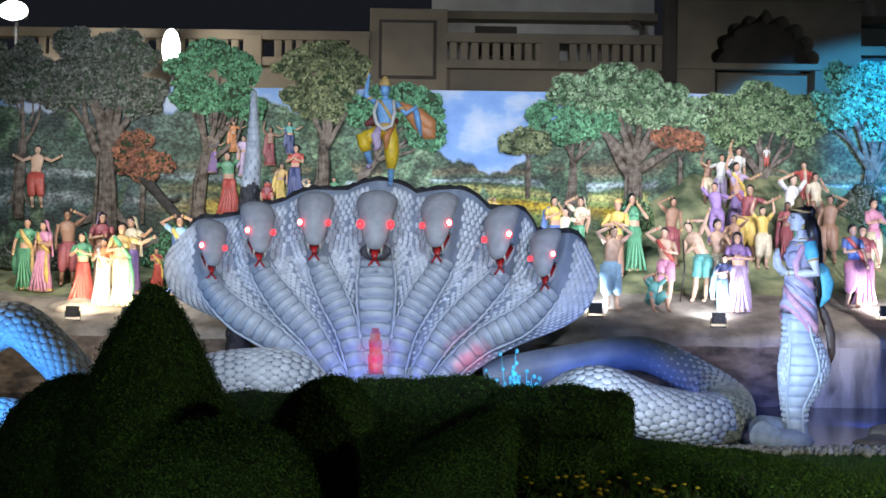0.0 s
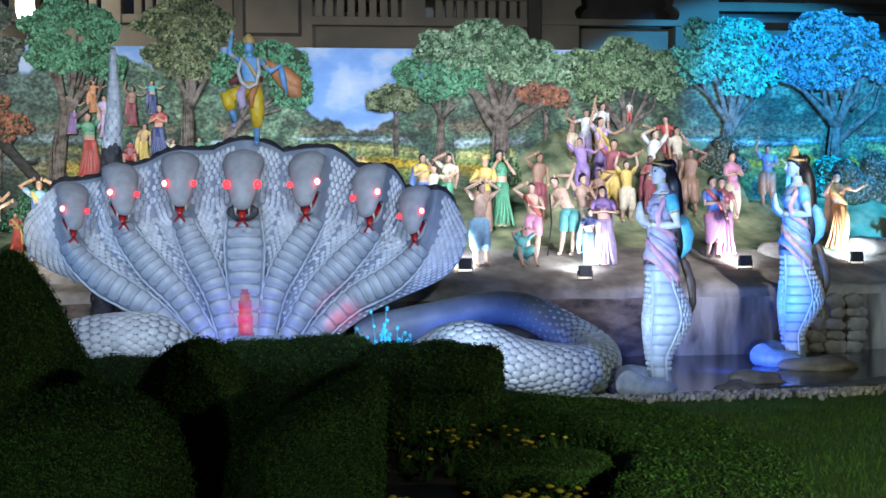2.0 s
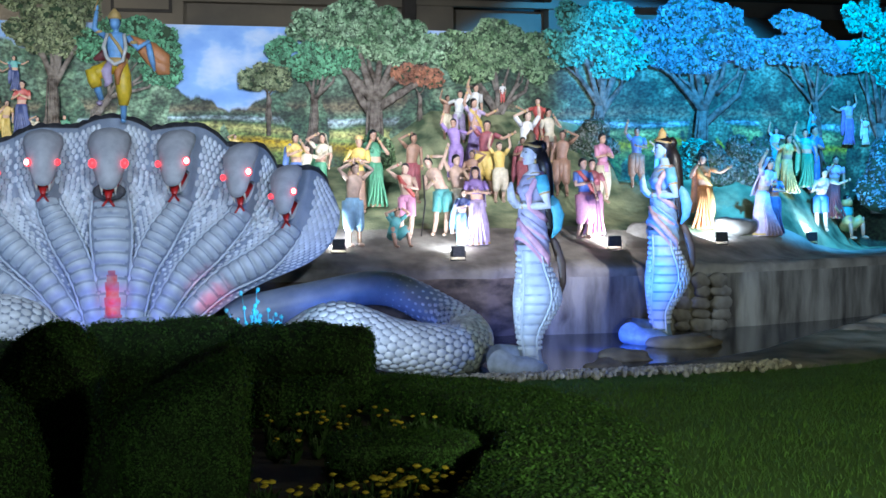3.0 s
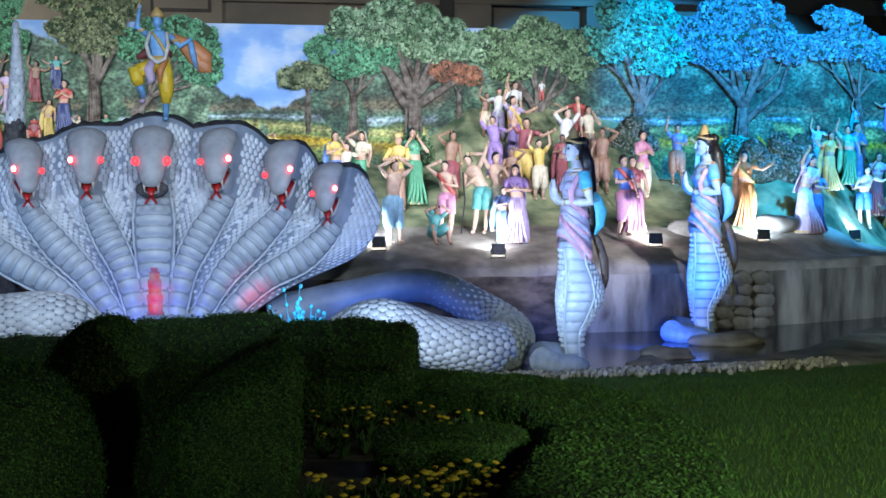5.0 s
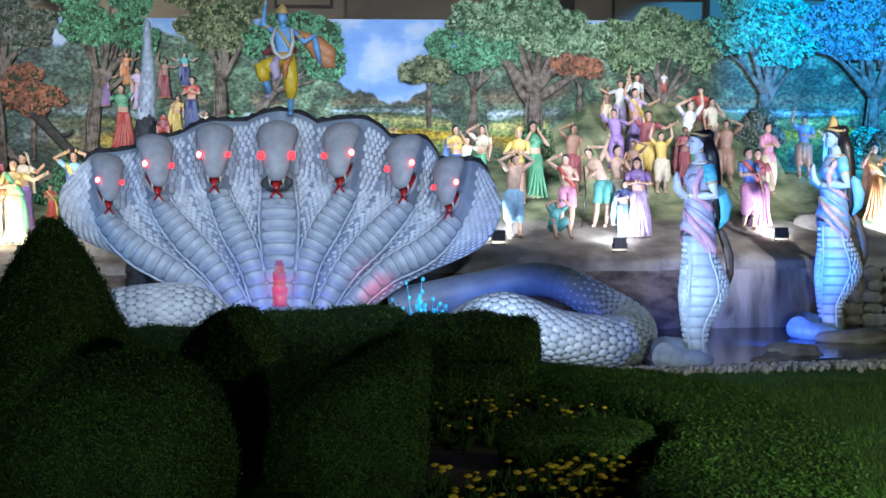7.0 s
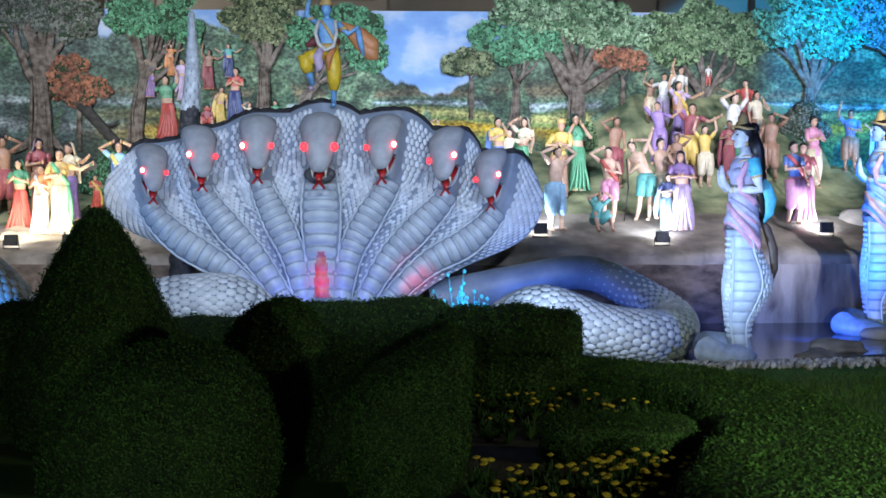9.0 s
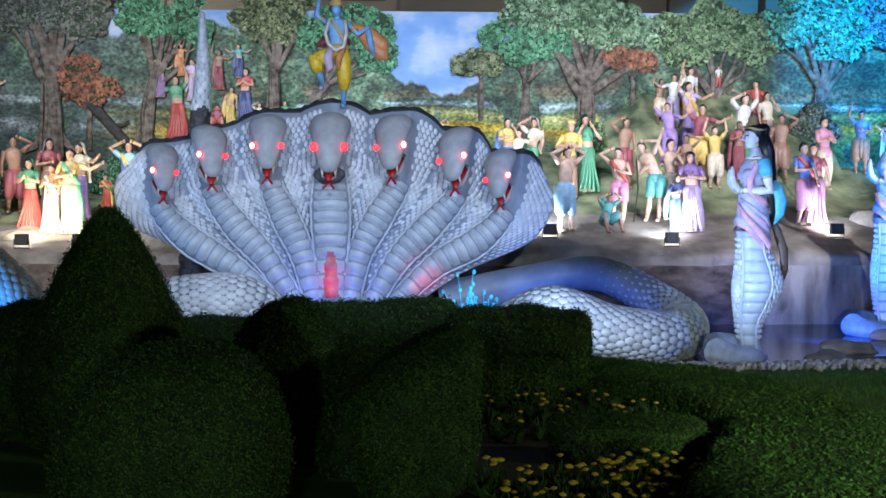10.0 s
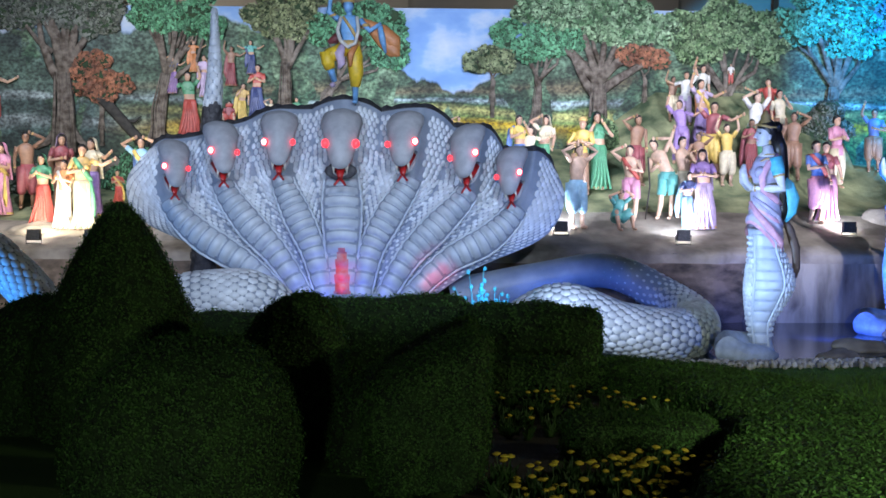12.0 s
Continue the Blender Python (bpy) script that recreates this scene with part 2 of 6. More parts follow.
def noise_node(scale, detail=5, stretch=(1, 1, 1)):
    mp = nn.new("ShaderNodeMapping")
    mp.inputs["Scale"].default_value = stretch
    ln(co.outputs["Object"], mp.inputs["Vector"])
    no = nn.new("ShaderNodeTexNoise")
    no.inputs["Scale"].default_value, no.inputs["Detail"].default_value = scale, detail
    ln(mp.outputs[0], no.inputs["Vector"])
    return no.outputs["Fac"]


def math_node(op, a, b):
    q = nn.new("ShaderNodeMath")
    q.operation = op
    for i, v in enumerate((a, b)):
        if isinstance(v, (int, float)):
            q.inputs[i].default_value = v
        else:
            ln(v, q.inputs[i])
    return q.outputs[0]


def ramp_node(fac, stops):
    r = nn.new("ShaderNodeValToRGB")
    while len(r.color_ramp.elements) < len(stops):
        r.color_ramp.elements.new(0.5)
    for e, (p, c) in zip(r.color_ramp.elements, stops):
        e.position, e.color = p, (*c, 1)
    ln(fac, r.inputs["Fac"])
    return r.outputs["Color"]


def mix_node(fac, a, b):
    q = nn.new("ShaderNodeMix")
    q.data_type = "RGBA"
    for k, v in (("Factor", fac), ("A", a), ("B", b)):
        sock = [s for s in q.inputs if s.name == k and s.enabled][0]
        ln(v, sock)
    return [s for s in q.outputs if s.enabled][0]


sky = ramp_node(noise_node(1.15, 8, (0.8, 1, 1.3)), [(0.36, (0.15, 0.27, 0.54)), (0.48, (0.19, 0.32, 0.57)), (0.54, (0.29, 0.39, 0.57)), (0.7, (0.45, 0.5, 0.58))])
forest = ramp_node(noise_node(1.9, 8, (0.9, 1, 1.1)), [(0.32, (0.014, 0.026, 0.02)), (0.46, (0.04, 0.07, 0.045)), (0.56, (0.085, 0.125, 0.08)), (0.68, (0.14, 0.19, 0.13))])
sway = math_node("MULTIPLY", math_node("SUBTRACT", noise_node(0.7, 4, (0.3, 1, 1.2)), 0.5), 1.1)
height = math_node("DIVIDE", math_node("SUBTRACT", math_node("ADD", sep.outputs["Z"], sway), 2.5), 4.0)
fields = ramp_node(height, [(0.0, (0.02, 0.03, 0.018)), (0.2, (0.035, 0.06, 0.025)), (0.3, (0.09, 0.12, 0.045)), (0.36, (0.3, 0.21, 0.05)), (0.4, (0.09, 0.13, 0.05)), (0.44, (0.28, 0.27, 0.12)),
                            (0.48, (0.05, 0.085, 0.04)), (0.515, (0.24, 0.29, 0.31)), (0.535, (0.06, 0.1, 0.07)), (0.585, (0.1, 0.085, 0.055)), (0.64, (0.04, 0.06, 0.04)), (0.8, (0.08, 0.12, 0.085)), (1.0, (0.12, 0.17, 0.13))])
brook = ramp_node(height, [(0.0, (0.012, 0.018, 0.016)), (0.22, (0.02, 0.032, 0.026)), (0.34, (0.05, 0.075, 0.07)), (0.4, (0.2, 0.23, 0.23)), (0.43, (0.05, 0.07, 0.065)), (0.5, (0.05, 0.075, 0.07)), (0.53, (0.2, 0.23, 0.23)),
                           (0.56, (0.05, 0.07, 0.06)), (0.7, (0.05, 0.075, 0.06)), (1.0, (0.07, 0.09, 0.09))])
lumps = math_node("MULTIPLY", math_node("SUBTRACT", noise_node(1.1, 5, (1, 1, 0.35)), 0.5), 1.5)
# tree line, dipping where the open sky shows
dip = math_node("POWER", 2.718, math_node("MULTIPLY", math_node("POWER", math_node("DIVIDE", math_node("SUBTRACT", sep.outputs["X"], 1.0), 1.6), 4.0), -1.0))
line = math_node("SUBTRACT", 6.25, math_node("MULTIPLY", dip, 1.35))
above = nn.new("ShaderNodeMapRange")
above.inputs["From Min"].default_value, above.inputs["From Max"].default_value = -0.03, 0.05
ln(math_node("ADD", math_node("SUBTRACT", sep.outputs["Z"], line), lumps), above.inputs["Value"])
clump = nn.new("ShaderNodeMapRange")
clump.inputs["From Min"].default_value, clump.inputs["From Max"].default_value = 0.535, 0.55
ln(noise_node(0.8, 10, (1.0, 1, 0.6)), clump.inputs["Value"])
side = nn.new("ShaderNodeMapRange")
side.inputs["From Min"].default_value, side.inputs["From Max"].default_value = -7.5, -5.0
ln(sep.outputs["X"], side.inputs["Value"])
land = mix_node(clump.outputs[0], mix_node(side.outputs[0], brook, fields), forest)
fine = nn.new("ShaderNodeMapRange")
fine.inputs["From Min"].default_value, fine.inputs["From Max"].default_value = 0.36, 0.66
fine.inputs["To Min"].default_value, fine.inputs["To Max"].default_value = 0.35, 1.75
ln(noise_node(11.0, 8, (1.0, 1, 1.3)), fine.inputs["Value"])
broad = nn.new("ShaderNodeMapRange")
broad.inputs["From Min"].default_value, broad.inputs["From Max"].default_value = 0.38, 0.62
broad.inputs["To Min"].default_value, broad.inputs["To Max"].default_value = 0.45, 1.45
ln(noise_node(2.2, 6, (1.0, 1, 1.2)), broad.inputs["Value"])
tone = nn.new("ShaderNodeHueSaturation")
tone.inputs["Saturation"].default_value = 1.2
ln(math_node("MULTIPLY", fine.outputs[0], broad.outputs[0]), tone.inputs["Value"])
ln(land, tone.inputs["Color"])
ln(mix_node(above.outputs[0], tone.outputs["Color"], sky), bsdf.inputs["Base Color"])
MURAL = m
bm = bmesh.new()
box(bm, -30, MY, 0.8, 30, MY + 0.25, 6.75)
tagged(done("wall_mural", bm, MURAL), "long painted wall with sky, hills and meadows", "mural", kind="structure")


# ---- foliage ----
def leaves_over(name, source, count, size, material, parent, seed, lift=0.02):
    """Scatters small pointed leaves over a mesh, as one joined part."""
    rng = np.random.default_rng(seed)
    me = source.data
    me.calc_loop_triangles()
    n = len(me.loop_triangles)
    tri = np.empty(n * 3, int)
    me.loop_triangles.foreach_get("vertices", tri)
    co = np.empty(len(me.vertices) * 3)
    me.vertices.foreach_get("co", co)
    t = co.reshape(-1, 3)[tri.reshape(-1, 3)]
    nor = np.cross(t[:, 1] - t[:, 0], t[:, 2] - t[:, 0])
    area = np.linalg.norm(nor, axis=1)
    nor = nor / np.maximum(area[:, None], 1e-9)
    area = area * np.where(nor[:, 2] < -0.6, 0, 1)
    pick = rng.choice(n, count, p=area / area.sum())
    a, b = rng.random(count), rng.random(count)
    flip = a + b > 1
    a[flip], b[flip] = 1 - a[flip], 1 - b[flip]
    p = t[pick, 0] + a[:, None] * (t[pick, 1] - t[pick, 0]) + b[:, None] * (t[pick, 2] - t[pick, 0])
    up = nor[pick] + rng.normal(0, 0.4, (count, 3))
    up /= np.linalg.norm(up, axis=1)[:, None]
    side = np.cross(up, rng.normal(0, 1, (count, 3)))
    side /= np.linalg.norm(side, axis=1)[:, None]
    fore = np.cross(up, side)
    s = size * (0.6 + 0.8 * rng.random(count))[:, None]
    p = p + nor[pick] * (lift * rng.normal(0.5, 0.8, count))[:, None]
    v = np.stack([p - fore * s, p + side * s * 0.5, p + fore * s, p - side * s * 0.5], 1).reshape(-1, 3)
    f = np.arange(count * 4).reshape(-1, 4)
    out = bpy.data.meshes.new(name)
    out.from_pydata(v.tolist(), [], f.tolist())
    out.materials.append(material)
    ob = new(name, out)
    ob.parent = parent
    tagged(ob, kind="stuff")
    return ob


def topiary(name, x, y, profile, label, leaves=9000, leaf=0.016, box_like=2.0, skew=(0, 0), stretch=(1, 1), seed=1, turn=0.0, rough=0.03, tilt=0.0):
    """A clipped shrub: radius and height pairs turned round, squared off by box_like, the top shifted by skew and sloped by tilt."""
    z0 = ground_z(x, y) - 0.03
    bm = bmesh.new()
    top = profile[-1][1]
    rings = []
    for j in range(25):
        s = j / 24
        r, h = along([(a, b, 0) for a, b in profile], s)[:2]
        ring = []
        for k in range(40):
            t = 2 * math.pi * k / 40
            c, d = math.cos(t), math.sin(t)
            q = (abs(c) ** box_like + abs(d) ** box_like) ** (-1 / box_like)
            px, py = r * q * c * stretch[0], r * q * d * stretch[1]
            px, py = px * math.cos(turn) - py * math.sin(turn), px * math.sin(turn) + py * math.cos(turn)
            w = 1 + rough * noise.noise((c * 2 + seed, d * 2, h * 3)) * 2
            ring.append((px * w + skew[0] * h / top, py * w + skew[1] * h / top, h + tilt * px * min(1, h / (0.7 * top)) + rough * noise.noise((c * 3, d * 3 + seed, 5))))
        rings.append(ring)
    loft(bm, rings)
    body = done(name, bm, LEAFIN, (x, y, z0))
    tagged(body, label, "topiary")
    leaves_over("foliage", body, leaves, leaf, LEAF, body, seed)
    return body


def hedge(name, points, width, height, label, leaves=6000, leaf=0.016, seed=1, category="hedge"):
    """A low clipped hedge along a line on the ground."""
    bm = bmesh.new()
    rings = []
    n = 8 * (len(points) - 1)
    for j in range(n + 1):
        s = j / n
        c = along([(a, b, 0) for a, b in points], s)
        e = along([(a, b, 0) for a, b in points], min(1, s + 0.02)) - along([(a, b, 0) for a, b in points], max(0, s - 0.02))
        e.normalize()
        side = Vector((-e.y, e.x, 0))
        z = ground_z(c.x, c.y) - 0.02
        end = min(1.0, min(j, n - j) * 0.5 + 0.35)
        ring = []
        for a, b in ((-0.5, 0), (-0.53, 0.3), (-0.52, 0.7), (-0.46, 0.92), (-0.3, 1.0), (0, 1.03), (0.3, 1.0), (0.46, 0.92), (0.52, 0.7), (0.53, 0.3), (0.5, 0)):
            w = 1 + 0.10 * noise.noise((c.x * 2.2 + a, c.y * 2.2, b + seed))
            p = c + side * (a * width * w * (0.75 + 0.25 * end))
            ring.append((p.x, p.y, z + b * height * w * (0.8 + 0.2 * end)))
        rings.append(ring)
    loft(bm, rings)
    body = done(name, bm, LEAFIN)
    tagged(body, label, category)
    leaves_over("foliage", body, leaves, leaf, LEAF, body, seed)
    return body


topiary("topiary_cone", -2.55, 11.0, [(0.72, 0), (0.8, 0.4), (0.74, 0.85), (0.52, 1.3), (0.3, 1.75), (0.12, 2.0), (0.02, 2.07)],
        "tall clipped conical shrub beside the garden bed", 30000, 0.014, seed=3)
topiary("topiary_skirt", -3.4, 11.6, [(0.7, 0), (0.75, 0.4), (0.64, 0.8), (0.35, 1.12), (0.05, 1.24)], "broad low clipped shrub beside the tall cone", 15000, 0.015, seed=4)
topiary("topiary_dome", -1.3, 7.0, [(0.56, 0), (0.6, 0.25), (0.62, 0.5), (0.59, 0.72), (0.5, 0.9), (0.33, 1.06), (0.05, 1.14)],
        "large rounded clipped shrub with squared shoulders", 42000, 0.0095, 2.5, seed=5, tilt=0.1)
topiary("topiary_peak", -0.98, 10.0, [(0.4, 0), (0.43, 0.4), (0.43, 0.8), (0.36, 1.05), (0.2, 1.24), (0.03, 1.29)], "dark clipped shrub with a sloping top", 16000, 0.013, 2.6, seed=6, tilt=0.3)
topiary("topiary_block", 0.08, 8.2, [(0.33, 0.12), (0.38, 0.35), (0.4, 0.7), (0.38, 0.86), (0.28, 0.96), (0.03, 1.0)], "boxy clipped shrub with a sloping top", 28000, 0.0105, 4.5, seed=7, tilt=0.52)
topiary("topiary_wedge", -0.05, 9.4, [(0.54, 0), (0.57, 0.4), (0.55, 0.72), (0.42, 0.86), (0.05, 0.92)], "clipped shrub with a steep sloping top behind a boxy one", 15000, 0.013, 3.2, seed=8, tilt=0.6)
hedge("clipped_hedge", [(-1.1, 15.8), (-0.2, 15.7), (0.75, 15.6)], 1.0, 1.12, "tall dense dark clipped hedge before the pond", 9000, 0.02, 11)
hedge("clipped_hedge", [(-4.8, 15.7), (-3.0, 15.7), (-1.0, 15.6)], 1.0, 0.88, "dense dark clipped hedge before the pond", 9000, 0.02, 16)
hedge("clipped_hedge", [(0.6, 15.3), (1.3, 15.2), (2.3, 15.0)], 1.0, 0.98, "dense dark clipped hedge before the pond", 9000, 0.022, 15)
hedge("clipped_hedge", [(0.75, 13.6), (1.2, 13.6), (1.7, 13.4)], 0.8, 0.5, "low clipped hedge between flower beds", 6000, 0.02, 12)
hedge("clipped_hedge", [(1.2, 9.7), (1.75, 9.7), (2.3, 9.5)], 0.6, 0.34, "low clipped hedge between flower beds", 15000, 0.012, 13)
hedge("clipped_hedge", [(1.5, 15.0), (2.6, 14.9), (3.2, 13.8), (3.4, 12.4), (3.35, 10.8), (3.15, 9.4), (2.65, 7.9), (2.12, 6.5), (1.75, 5.4)], 1.25, 0.36, "winding low clipped hedge at the lawn's edge", 80000, 0.016, 14)

bm = bmesh.new()
grid_faces(bm, [[(x, y, ground_z(x, y) + 0.012 + 0.02 * noise.noise((x * 6, y * 6, 2))) for x in [0.3 + 0.12 * i for i in range(22)]] for y in [5.6 + 0.15 * j for j in range(58)]])
tagged(done("flower_bed", bm, SOIL), "dark damp soil of the flower beds between hedges", "soil", kind="structure")

# blades on the lawn beside the beds and along the bank
rng = np.random.default_rng(21)
n = 60000
gx, gs = 3.2 + 13 * rng.random(n), rng.random(n) ** 0.8
gy = 6.5 + gs * (np.array([bank_y(a) for a in gx]) - 6.8)
gz = np.array([ground_z(a, b) for a, b in zip(gx, gy)])
root = np.stack([gx, gy, gz - 0.005], 1)
tip = root + np.stack([0.02 * rng.normal(0, 1, n), 0.02 * rng.normal(0, 1, n), 0.03 + 0.035 * rng.random(n)], 1)
ang = rng.random(n) * 6.28
wide = np.stack([np.cos(ang), np.sin(ang), 0 * ang], 1) * 0.006
me = bpy.data.meshes.new("grass")
me.from_pydata(np.stack([root - wide, root + wide, tip], 1).reshape(-1, 3).tolist(), [], np.arange(3 * n).reshape(-1, 3).tolist())
me.materials.append(mat("grass_blade", (0.06, 0.15, 0.015), 0.8, (0.04, 0.1, 0.012), 0.8, spread=0.4))
tagged(new("grass", me), "short mown green grass on the lawn", "grass", kind="stuff")


# ---- the many-headed serpent ----
SCALE = mat("serpent_scale", (0.66, 0.7, 0.75), 0.35, (0.5, 0.54, 0.6), 5, spread=0.14)
HOOD = mat("serpent_hood", (0.27, 0.31, 0.39), 0.45, (0.19, 0.23, 0.3), 3, 0.3, 30)
GROOVE_SHADE = mat("serpent_groove", (0.24, 0.28, 0.36), 0.6, (0.34, 0.38, 0.45), 6)
FLAME = mat("serpent_flame", (0.58, 0.09, 0.09), 0.45, (0.48, 0.24, 0.26), 7)
BELLY = mat("serpent_belly", (0.56, 0.61, 0.67), 0.4, (0.42, 0.47, 0.54), 2.5, 0.2, 30)
HEADG = mat("serpent_head", (0.44, 0.45, 0.49), 0.55, (0.34, 0.35, 0.39), 6, 0.3, 40)
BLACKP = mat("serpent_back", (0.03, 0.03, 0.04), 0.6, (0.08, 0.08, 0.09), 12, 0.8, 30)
REDP = mat("serpent_tongue", (0.5, 0.02, 0.02), 0.4, (0.35, 0.01, 0.01), 8)
FANG = mat("serpent_fang", (0.8, 0.76, 0.68), 0.35, (0.7, 0.65, 0.55), 8)
EYEL = mat("serpent_eye", (1.0, 0.025, 0.03), 0.3, (1.0, 0.02, 0.03), 2, emit=3.0)
EYEC = mat("serpent_eye_core", (1.0, 0.45, 0.42), 0.3, (1.0, 0.45, 0.42), 2, emit=6)

NECKS = [
    [(-0.85, -0.3), (-1.65, 0.45), (-2.45, 1.0), (-2.95, 1.6), (-3.0, 2.55)],
    [(-0.55, -0.3), (-1.1, 0.6), (-1.65, 1.25), (-2.05, 1.9), (-2.05, 2.8)],
    [(-0.27, -0.3), (-0.5, 0.7), (-0.8, 1.4), (-1.03, 2.0), (-1.05, 3.08)],
    [(0, -0.3), (0, 0.7), (0, 1.6), (0.0, 2.3), (0.05, 3.25)],
    [(0.3, -0.3), (0.5, 0.7), (0.85, 1.4), (1.2, 2.0), (1.35, 3.12)],
    [(0.62, -0.3), (1.15, 0.6), (1.7, 1.2), (2.2, 1.8), (2.45, 2.78)],
    [(0.98, -0.3), (1.8, 0.5), (2.55, 0.95), (3.05, 1.5), (3.35, 2.38)],
]
NOTCH = [(-2.42, 2.68), (-1.6, 2.95), (-0.55, 3.12), (0.67, 3.08), (1.95, 2.82), (2.82, 2.42)]
EDGES = [[(-1.05, -0.3), (-2.35, 0.6), (-3.5, 1.2), (-3.73, 1.85), (-3.4, 2.38)]]
for a, b, n_ in zip(NECKS, NECKS[1:], NOTCH):
    EDGES.append([mix(p, q, 0.5) for p, q in zip(a[:4], b[:4])] + [n_])
EDGES.append([(1.4, -0.3), (2.3, 0.33), (3.5, 0.9), (3.88, 1.55), (3.72, 2.15)])


def hood(i, s, v):
    """A point of hood lobe i: s from -1 (one edge) over 0 (neck) to 1 (other edge), v from foot to rim."""
    n = along([(a, 0, b) for a, b in NECKS[i]], v)
    e = along([(a, 0, b) for a, b in EDGES[i if s < 0 else i + 1]], v)
    k = abs(s)
    p = n.lerp(e, k)
    p.z += (e.z - n.z) * (k * k - k) * min(1, max(0, (v - 0.6) / 0.4)) * 1.1
    p.z += 0.10 * (1 - k * k) * max(0, v - 0.85) * 2
    fan = 0.25 + 0.75 * v
    p.y = -0.16 * fan * (1 - k) ** 1.6 - 0.12 * fan * math.cos(k * 1.5) - 0.25 * math.sin(math.pi * min(1, v)) + 0.55 * max(0, v - 0.8) ** 1.2
    return p


def serpent(loc):
    bm = bmesh.new()
    for i in range(7):
        ss = [-1 + j / 8 for j in range(17)]
        vv = [j / 30 for j in range(31)]
        front = [[hood(i, s, v) for s in ss] for v in vv]
        grid_faces(bm, front, 0)
        back = [[hood(i, s, v) + Vector((0, 0.22 + 0.12 * math.sin(3.1 * v), 0)) for s in ss] for v in vv]
        grid_faces(bm, back, 3)
        grid_faces(bm, [[front[-1][j] + Vector((0, -0.01, 0)) for j in range(17)],
                        [(front[-1][j] + back[-1][j]) / 2 + Vector((0, -0.03, 0.09 + 0.05 * noise.noise((i * 5 + j * 1.7, 0, 0)))) for j in range(17)], back[-1]], 3)
        if i in (0, 6):
            j = 0 if i == 0 else 16
            grid_faces(bm, [[r[j] for r in front], [r[j] for r in back]], 0)
        # belly plates up the neck
        half = 0.34 if i == 3 else 0.25
        plates = 14 if i != 3 else 13
        rows = []
        for j in range(plates * 6 + 1):
            v = 0.74 * j / (plates * 6)
            c = hood(i, 0, v)
            d = (hood(i, 0, v + 0.02) - hood(i, 0, max(0, v - 0.02))).normalized()
            side = d.cross(Vector((0, 1, 0))).normalized()
            rib = abs(math.sin(math.pi * j / 6)) ** 0.55
            w = half * (0.62 + 0.38 * min(1, v / 0.4)) * (1.05 - 0.25 * max(0, v - 0.5) / 0.24)
            rows.append([c + side * (w * q * (0.93 + 0.07 * rib)) + Vector((0, -0.13 - 0.085 * rib * (1 - 0.4 * abs(q)) + 0.2 * abs(q) ** 2.4, 0.05 * (q * q) * -1))
                         for q in [-1 + k / 10 for k in range(21)]])
        # rib crevices and plate edges get a darker colour in place of shade
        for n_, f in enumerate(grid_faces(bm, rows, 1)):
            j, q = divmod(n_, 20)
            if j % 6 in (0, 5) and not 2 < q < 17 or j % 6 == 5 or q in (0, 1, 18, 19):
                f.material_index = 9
            if i == 3 and 7 <= j < 27 and abs(q - 9.5) < 5.6 * max(0, (27.5 - j) / 20) ** 0.4:
                f.material_index = 10
        # raised seams beside the plates
        for q, sgn in ((0, -1), (20, 1)):
            seam = [Vector(r[q]) + Vector((sgn * 0.012, -0.035, 0)) for r in rows[3::4]]
            tube(bm, seam, [0.018 + 0.005 * (j % 2) for j in range(len(seam))], 1, 6)
        # raised scales on both sides of the plates
        for side_s in (-1, 1):
            for r in range(2, 44):
                v = r / 45.0
                n0, e0 = hood(i, 0, v), hood(i, side_s, v)
                wide = (n0 - e0).length
                start = (half * (0.62 + 0.38 * min(1, v / 0.4)) * (1.0 if v < 0.74 else max(0.2, 1 - (v - 0.74) * 6))) / max(wide, 0.05)
                if v > 0.74 and abs(start) < 0.3:
                    start = 0.3
                count = int(wide * (1 - start) / 0.098) + 1
                for k in range(count):
                    s = start + (k + 0.3 + 0.5 * (r % 2)) * 0.098 / wide
                    if s > 0.97:
                        continue
                    p = hood(i, side_s * s, v)
                    dv = (hood(i, side_s * s, min(1, v + 0.02)) - p).normalized()
                    du = (hood(i, side_s * min(1, s + 0.05), v) - hood(i, side_s * (s - 0.05), v)).normalized()
                    nrm = du.cross(dv)
                    if nrm.y > 0:
                        nrm = -nrm
                    sz = (0.62 + 0.5 * min(1, max(0, (v - 0.25) / 0.45))) * (0.9 + 0.2 * (1 - abs(2 * s - 1)))
                    ring0, ring1 = [], []
                    for q in range(7):
                        t = 2 * math.pi * q / 7
                        o = du * (0.040 * sz * math.cos(t)) + dv * (0.056 * sz * math.sin(t))
                        ring0.append(bm.verts.new(p + o))
                        ring1.append(bm.verts.new(p + o * 0.6 + nrm * 0.022))
                    for q in range(7):
                        f = bm.faces.new((ring0[q], ring0[(q + 1) % 7], ring1[(q + 1) % 7], ring1[q]))
                        f.material_index, f.smooth = 2, True
                    f = bm.faces.new(ring1)
                    f.material_index, f.smooth = 2, True
    # heads
    HEADS = [(-2.83, 2.07, 22, 6, 0.86), (-2.03, 2.34, 20, 4, 0.95), (-1.05, 2.5, 4, 0, 1.0), (0.0, 2.48, 0, 0, 1.1), (1.08, 2.5, -14, -6, 1.02), (2.16, 2.3, -24, -12, 1.0), (2.92, 1.98, -24, -12, 0.9)]
